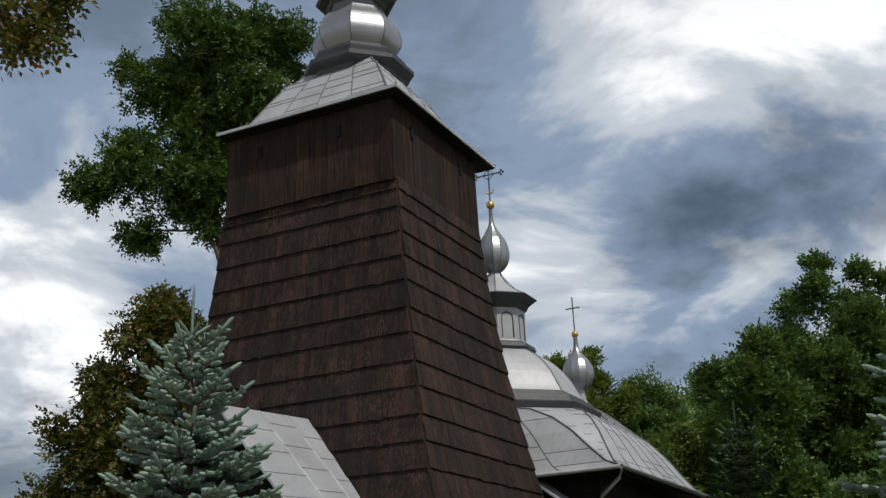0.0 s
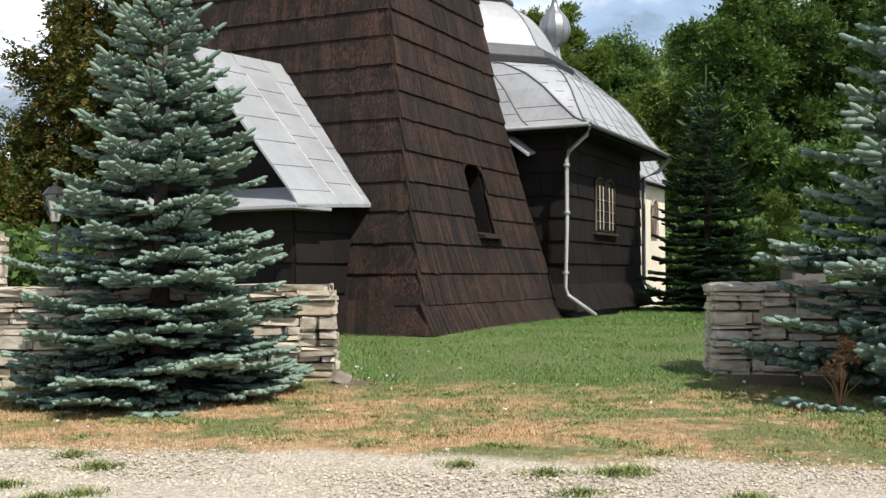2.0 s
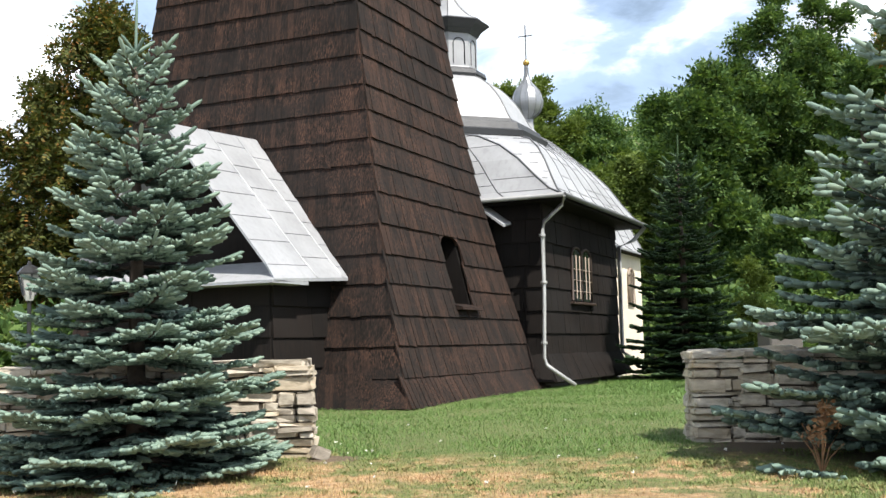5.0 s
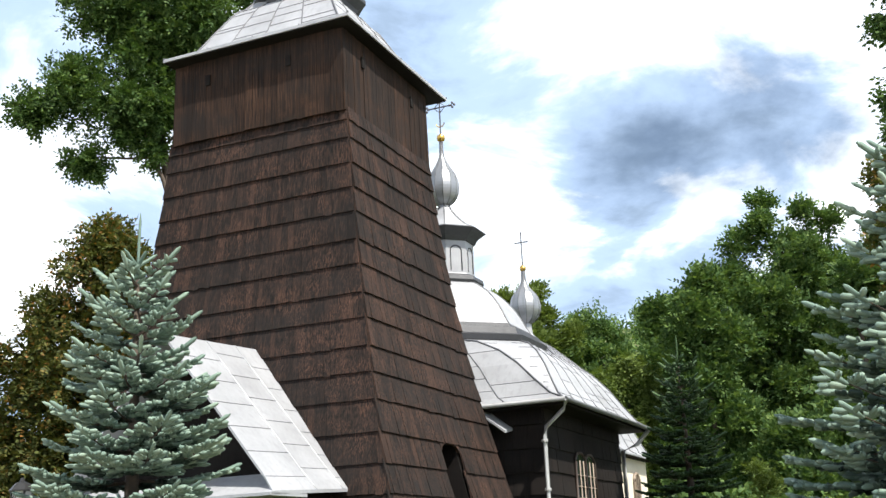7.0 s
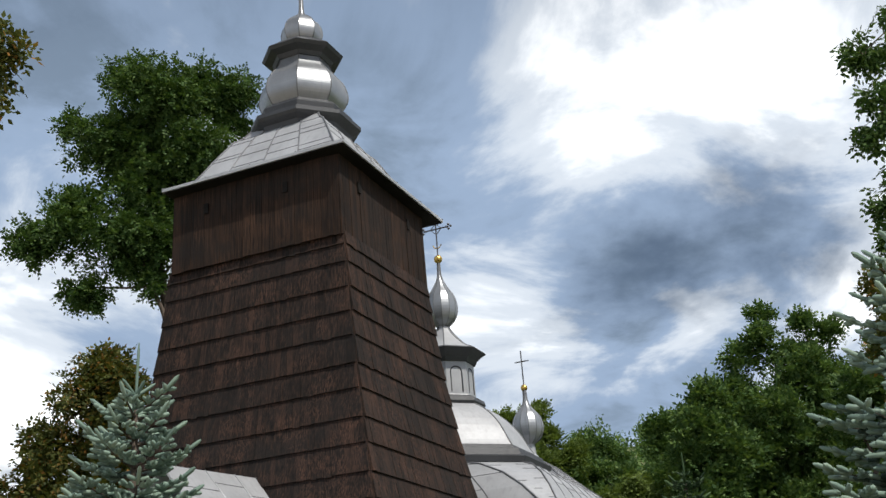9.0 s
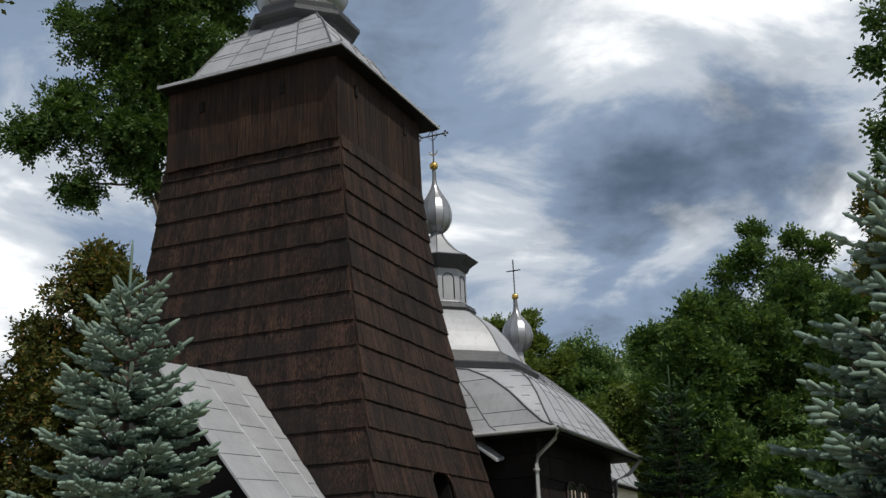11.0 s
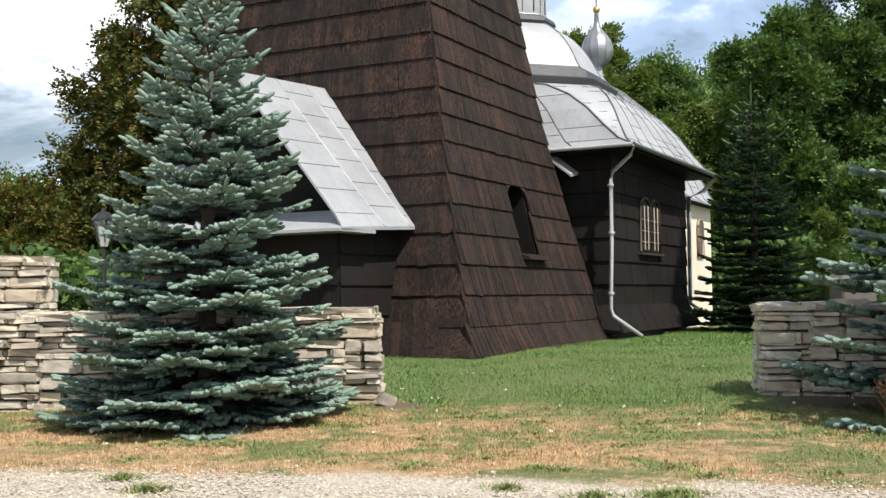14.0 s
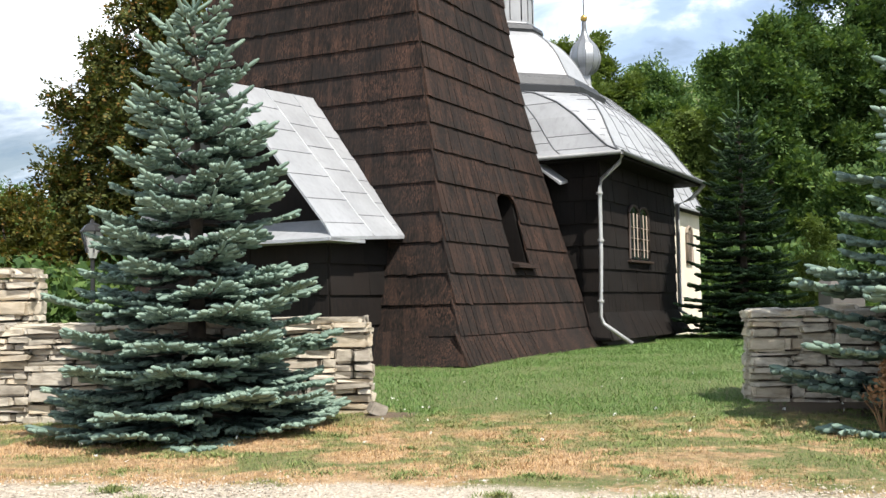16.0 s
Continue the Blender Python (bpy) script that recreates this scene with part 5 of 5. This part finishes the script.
broad_tree("copper_tree", "tree with purplish brown leaves", (11.0, 20.2), [(10.15, 8.4, 0.5), (10.15, 7.6, 0.6), (9.9, 7.1, 0.4), (10.6, 8.3, 0.7), (10.3, 6.6, 0.9), (11.2, 7.4, 1.1), (10.7, 5.4, 1.1), (11.4, 8.9, 0.8), (11.6, 5.2, 1.1)], 9, 17500, 0.12, L_BROWN, 54, 0.14, 0.3, clump=(0.25, 0.45))
broad_tree("bush", "light green bush beside the dark spruce", (10.95, 32.2), [(10.95, 1.6, 0.7), (10.8, 2.5, 0.6), (11.1, 3.2, 0.5), (11.3, 2.2, 0.6), (10.9, 3.7, 0.3)], 12, 10800, 0.08, L_WILLOW, 55, 0.05, 0.5, clump=(0.2, 0.35))

# far wooded hillside
rs = np.random.RandomState(77)
cs, rr = [], []
for i in range(1500):
    y = 62 + 240 * rs.random_sample() ** 1.3
    x = rs.uniform(-0.6, 0.75) * y
    if x < 0 and y < 120:
        y += 90
    r = rs.uniform(1.6, 3.2)
    cs.append((x, y, lift(x, y) + r * 1.3)), rr.append(r)
V, F = leaf_cloud(cs, rr, 105000, 0.55, rs, 1.0, 1.25)
tagged(new("far_woods", bulk("far_woods", V, F, L_WOOD)), "distant wooded hillside", "woods", kind="stuff")

# hedge of shrubs behind the wall
rs = np.random.RandomState(78)
cs = [(rs.uniform(-22, -7.5), rs.uniform(26, 36), 0.6 + rs.uniform(0.3, 2.2)) for i in range(120)]
cs += [(rs.uniform(9.5, 30), rs.uniform(38, 46), 0.6 + rs.uniform(0.2, 2.6)) for i in range(170)]
V, F = leaf_cloud(cs, rs.uniform(0.6, 1.2, len(cs)), 42000, 0.16, rs)
tagged(new("shrubs", bulk("shrubs", V, F, L_WOOD)), "unkempt green shrubs at the lawn's edge", "shrub", kind="stuff")

# ---- stone monument behind the shaded wall ----
mon = thing("monument", "weathered grey stone pedestal behind the wall", "monument", pose(6.85, 18.85, lift(6.8, 18.8) - 0.02, 0, 0, 12))
part("plinth", box(-0.42, 0.42, -0.3, 0.3, 0.0, 0.55, M_FOUND, 0.03), mon)
part("block", box(-0.32, 0.32, -0.22, 0.22, 0.55, 1.25, M_FOUND, 0.03), mon)
part("cap", loft([(-0.38, 0.38, -0.27, 0.27, 1.25), (-0.38, 0.38, -0.27, 0.27, 1.33), (-0.22, 0.22, -0.14, 0.14, 1.48)], M_FOUND, "cap"), mon)

# withered weed at the spruce's foot
rw = random.Random(9)
weed = thing("dead_weed", "withered brown weed under the spruce", "weed", pose(4.2, 10.6, lift(4.2, 10.6)))
M_STRAW = plain("withered_stalk", (0.28, 0.15, 0.07), 0.9)
for i in range(9):
    a = rw.uniform(0, 6.28)
    h = rw.uniform(0.25, 0.62)
    part("stalk", tube("stalk", [(0, 0, -0.02), (0.08 * math.cos(a), 0.08 * math.sin(a), h * 0.5), (0.22 * math.cos(a), 0.22 * math.sin(a), h)], 0.008, M_STRAW, 5, 0.003), weed)
rsw = np.random.RandomState(91)
V, F = leaf_cloud([(0.1, 0, 0.5), (-0.05, 0.05, 0.35), (0.05, -0.1, 0.6)], [0.18, 0.15, 0.14], 220, 0.035, rsw)
part("leaf", bulk("leaf", V, F, M_STRAW), weed)["kind"] = "stuff"

# ---- lamp behind the wall ----
lamp = thing("street_lamp", "black lantern street lamp with frosted panes", "street lamp", pose(-6.55, 21.0, lift(-6.5, 21)))
part("pole", lathe([(0.09, -0.1), (0.08, 0.25), (0.05, 0.35), (0.04, 2.05), (0.06, 2.1)], 10, M_LAMP, name="pole"), lamp)
head = part("lantern", lathe([(0.07, 2.1), (0.10, 2.2), (0.19, 2.58), (0.2, 2.6)], 6, M_LAMPGLASS, name="lantern"), lamp)
part("cap", lathe([(0.24, 2.59), (0.24, 2.62), (0.14, 2.73), (0.05, 2.77), (0.03, 2.84)], 6, M_LAMP, name="cap"), head)
for i in range(6):
    a = 6.283 * i / 6
    part("frame_bar", tube("frame_bar", [(0.105 * math.cos(a), 0.105 * math.sin(a), 2.2), (0.197 * math.cos(a), 0.197 * math.sin(a), 2.59)], 0.022, M_LAMP, 5), head)

# ---- grass and gravel ----
WEED_SPOTS = [(-2.65, 7.41), (-2.28, 7.01), (-2.50, 8.47), (0.39, 7.88), (0.96, 7.57), (1.42, 7.55), (1.10, 6.94), (1.65, 6.49), (2.10, 6.74), (2.45, 6.41), (-2.18, 8.00), (1.55, 7.6), (-2.05, 7.1)]
rs = np.random.RandomState(5)


def blades(n, x0, x1, y0, y1, length, width, mat, name, label):
    x, y = rs.uniform(x0, x1, n), rs.uniform(y0, y1, n)
    keep = y + 0.18 * x + rs.normal(size=n) * 0.1 > 8.3
    for sx, sy, sr in BARE:
        keep &= np.hypot(x - sx, y - sy) > sr * rs.uniform(0.5, 1.0, n)
    x, y = x[keep], y[keep]
    n = len(x)
    z = np.array([lift(a, b) for a, b in zip(x, y)]) - 0.01
    p = np.stack([x, y, z], 1)
    az = rs.uniform(0, 6.283, n)
    ln = length * rs.uniform(0.45, 1.25, n)
    tip = p + np.stack([np.cos(az) * ln * 0.55, np.sin(az) * ln * 0.55, ln * rs.uniform(0.5, 1.0, n)], 1)
    w = np.stack([-np.sin(az), np.cos(az), 0 * az], 1) * width
    V = np.stack([p - w, p + w, tip], 1).reshape(-1, 3)
    tagged(new(name, bulk(name, V, np.arange(3 * n).reshape(-1, 3), mat)), label, "grass", kind="stuff")


blades(170000, -5.5, 6.5, 12.6, 22.5, 0.06, 0.0045, M_BLADE, "lawn_grass", "short green lawn grass")
blades(36000, 0.5, 6.5, 22.4, 27.5, 0.065, 0.006, M_BLADE, "lawn_grass", "short green lawn grass by the nave")
blades(60000, 5.5, 14, 16, 34, 0.10, 0.009, M_BLADE, "lawn_grass", "short green lawn grass behind the wall")
blades(170000, -5.5, 6.0, 7.2, 13.2, 0.044, 0.0042, M_BLADE, "verge_grass", "parched straw-coloured and green verge grass")


def tufts(spots, per, reach, length, width, name, label):
    """Low rosettes of weeds about the spots."""
    V = []
    for sx, sy in spots:
        r0 = reach * rs.uniform(0.6, 1.4)
        m = int(per * r0 / reach)
        ang, rad = rs.uniform(0, 6.283, m), np.abs(rs.normal(0, 0.5, m)) * r0
        x, y = sx + np.cos(ang) * rad * 1.25, sy + np.sin(ang) * rad
        pp = np.stack([x, y, np.array([lift(q, w) for q, w in zip(x, y)])], 1)
        az, ln = rs.uniform(0, 6.283, m), length * rs.uniform(0.4, 1.2, m)
        tip = pp + np.stack([np.cos(az) * ln * 0.8, np.sin(az) * ln * 0.8, ln * rs.uniform(0.3, 0.9, m)], 1)
        wv = np.stack([-np.sin(az), np.cos(az), 0 * az], 1) * width
        V.append(np.stack([pp - wv, pp + wv, tip], 1).reshape(-1, 3))
    V = np.concatenate(V)
    tagged(new(name, bulk(name, V, np.arange(len(V)).reshape(-1, 3), M_WEED)), label, "weeds", kind="stuff")


k = Mat("weed_leaf", 0.7)
k.color(k.ramp(k.island(), [(0.0, (0.075, 0.115, 0.026)), (0.55, (0.15, 0.205, 0.052)), (0.85, (0.25, 0.25, 0.09)), (1.0, (0.36, 0.29, 0.14))]))
M_WEED = k.m
tufts(WEED_SPOTS, 420, 0.17, 0.07, 0.006, "gravel_weeds", "low green weed tufts in the gravel")
edge_spots = [(x, 8.75 - 0.18 * x + rs.normal() * 0.12) for x in rs.uniform(-0.6, 5.2, 11)]
tufts(edge_spots, 380, 0.2, 0.05, 0.006, "edge_weeds", "green weeds along the gravel's edge")
clover = [(rs.uniform(-4.5, 5.5), rs.uniform(9.0, 12.6)) for i in range(70)]
tufts(clover, 260, 0.26, 0.042, 0.006, "verge_weeds", "green clumps in the parched verge")
spots = [(rs.uniform(-3.5, 5), rs.uniform(9.3, 17)) for i in range(60)]
V, F = leaf_cloud([(x, y, lift(x, y) + 0.06) for x, y in spots], [0.02] * 60, 180, 0.016, rs)
tagged(new("wild_flowers", bulk("wild_flowers", V, F, M_WHITE)), "tiny white wild flowers in the grass", "flowers", kind="stuff")

n = 24000
y = rs.uniform(5.4, 9.2, n)
x = rs.uniform(-0.5, 0.5, n) * (y * 1.0)
keep = y + 0.18 * x + rs.normal(size=n) * 0.25 < 8.35
x, y = x[keep], y[keep]
n = len(x)
s = rs.uniform(0.006, 0.017, n)
o = np.array([(1, 0, 0), (-1, 0, 0), (0, 1, 0), (0, -1, 0), (0, 0, 0.7), (0, 0, -0.7)], float)
P = np.stack([x, y, np.array([lift(a, b) for a, b in zip(x, y)]) + s * 0.25], 1)
jit = rs.uniform(0.6, 1.3, (n, 6, 1))
ang = rs.uniform(0, 6.283, n)
ox = o[None] * jit
rx = ox[..., 0] * np.cos(ang)[:, None] - ox[..., 1] * np.sin(ang)[:, None]
ry = ox[..., 0] * np.sin(ang)[:, None] + ox[..., 1] * np.cos(ang)[:, None]
V = P[:, None] + np.stack([rx, ry, ox[..., 2]], 2) * s[:, None, None]
fl = np.array([(0, 2, 4), (2, 1, 4), (1, 3, 4), (3, 0, 4), (2, 0, 5), (1, 2, 5), (3, 1, 5), (0, 3, 5)])
tagged(new("gravel", bulk("gravel", V.reshape(-1, 3), (np.arange(n)[:, None, None] * 6 + fl[None]).reshape(-1, 3), M_CHIP)), "pale crushed stone gravel", "gravel", kind="stuff")
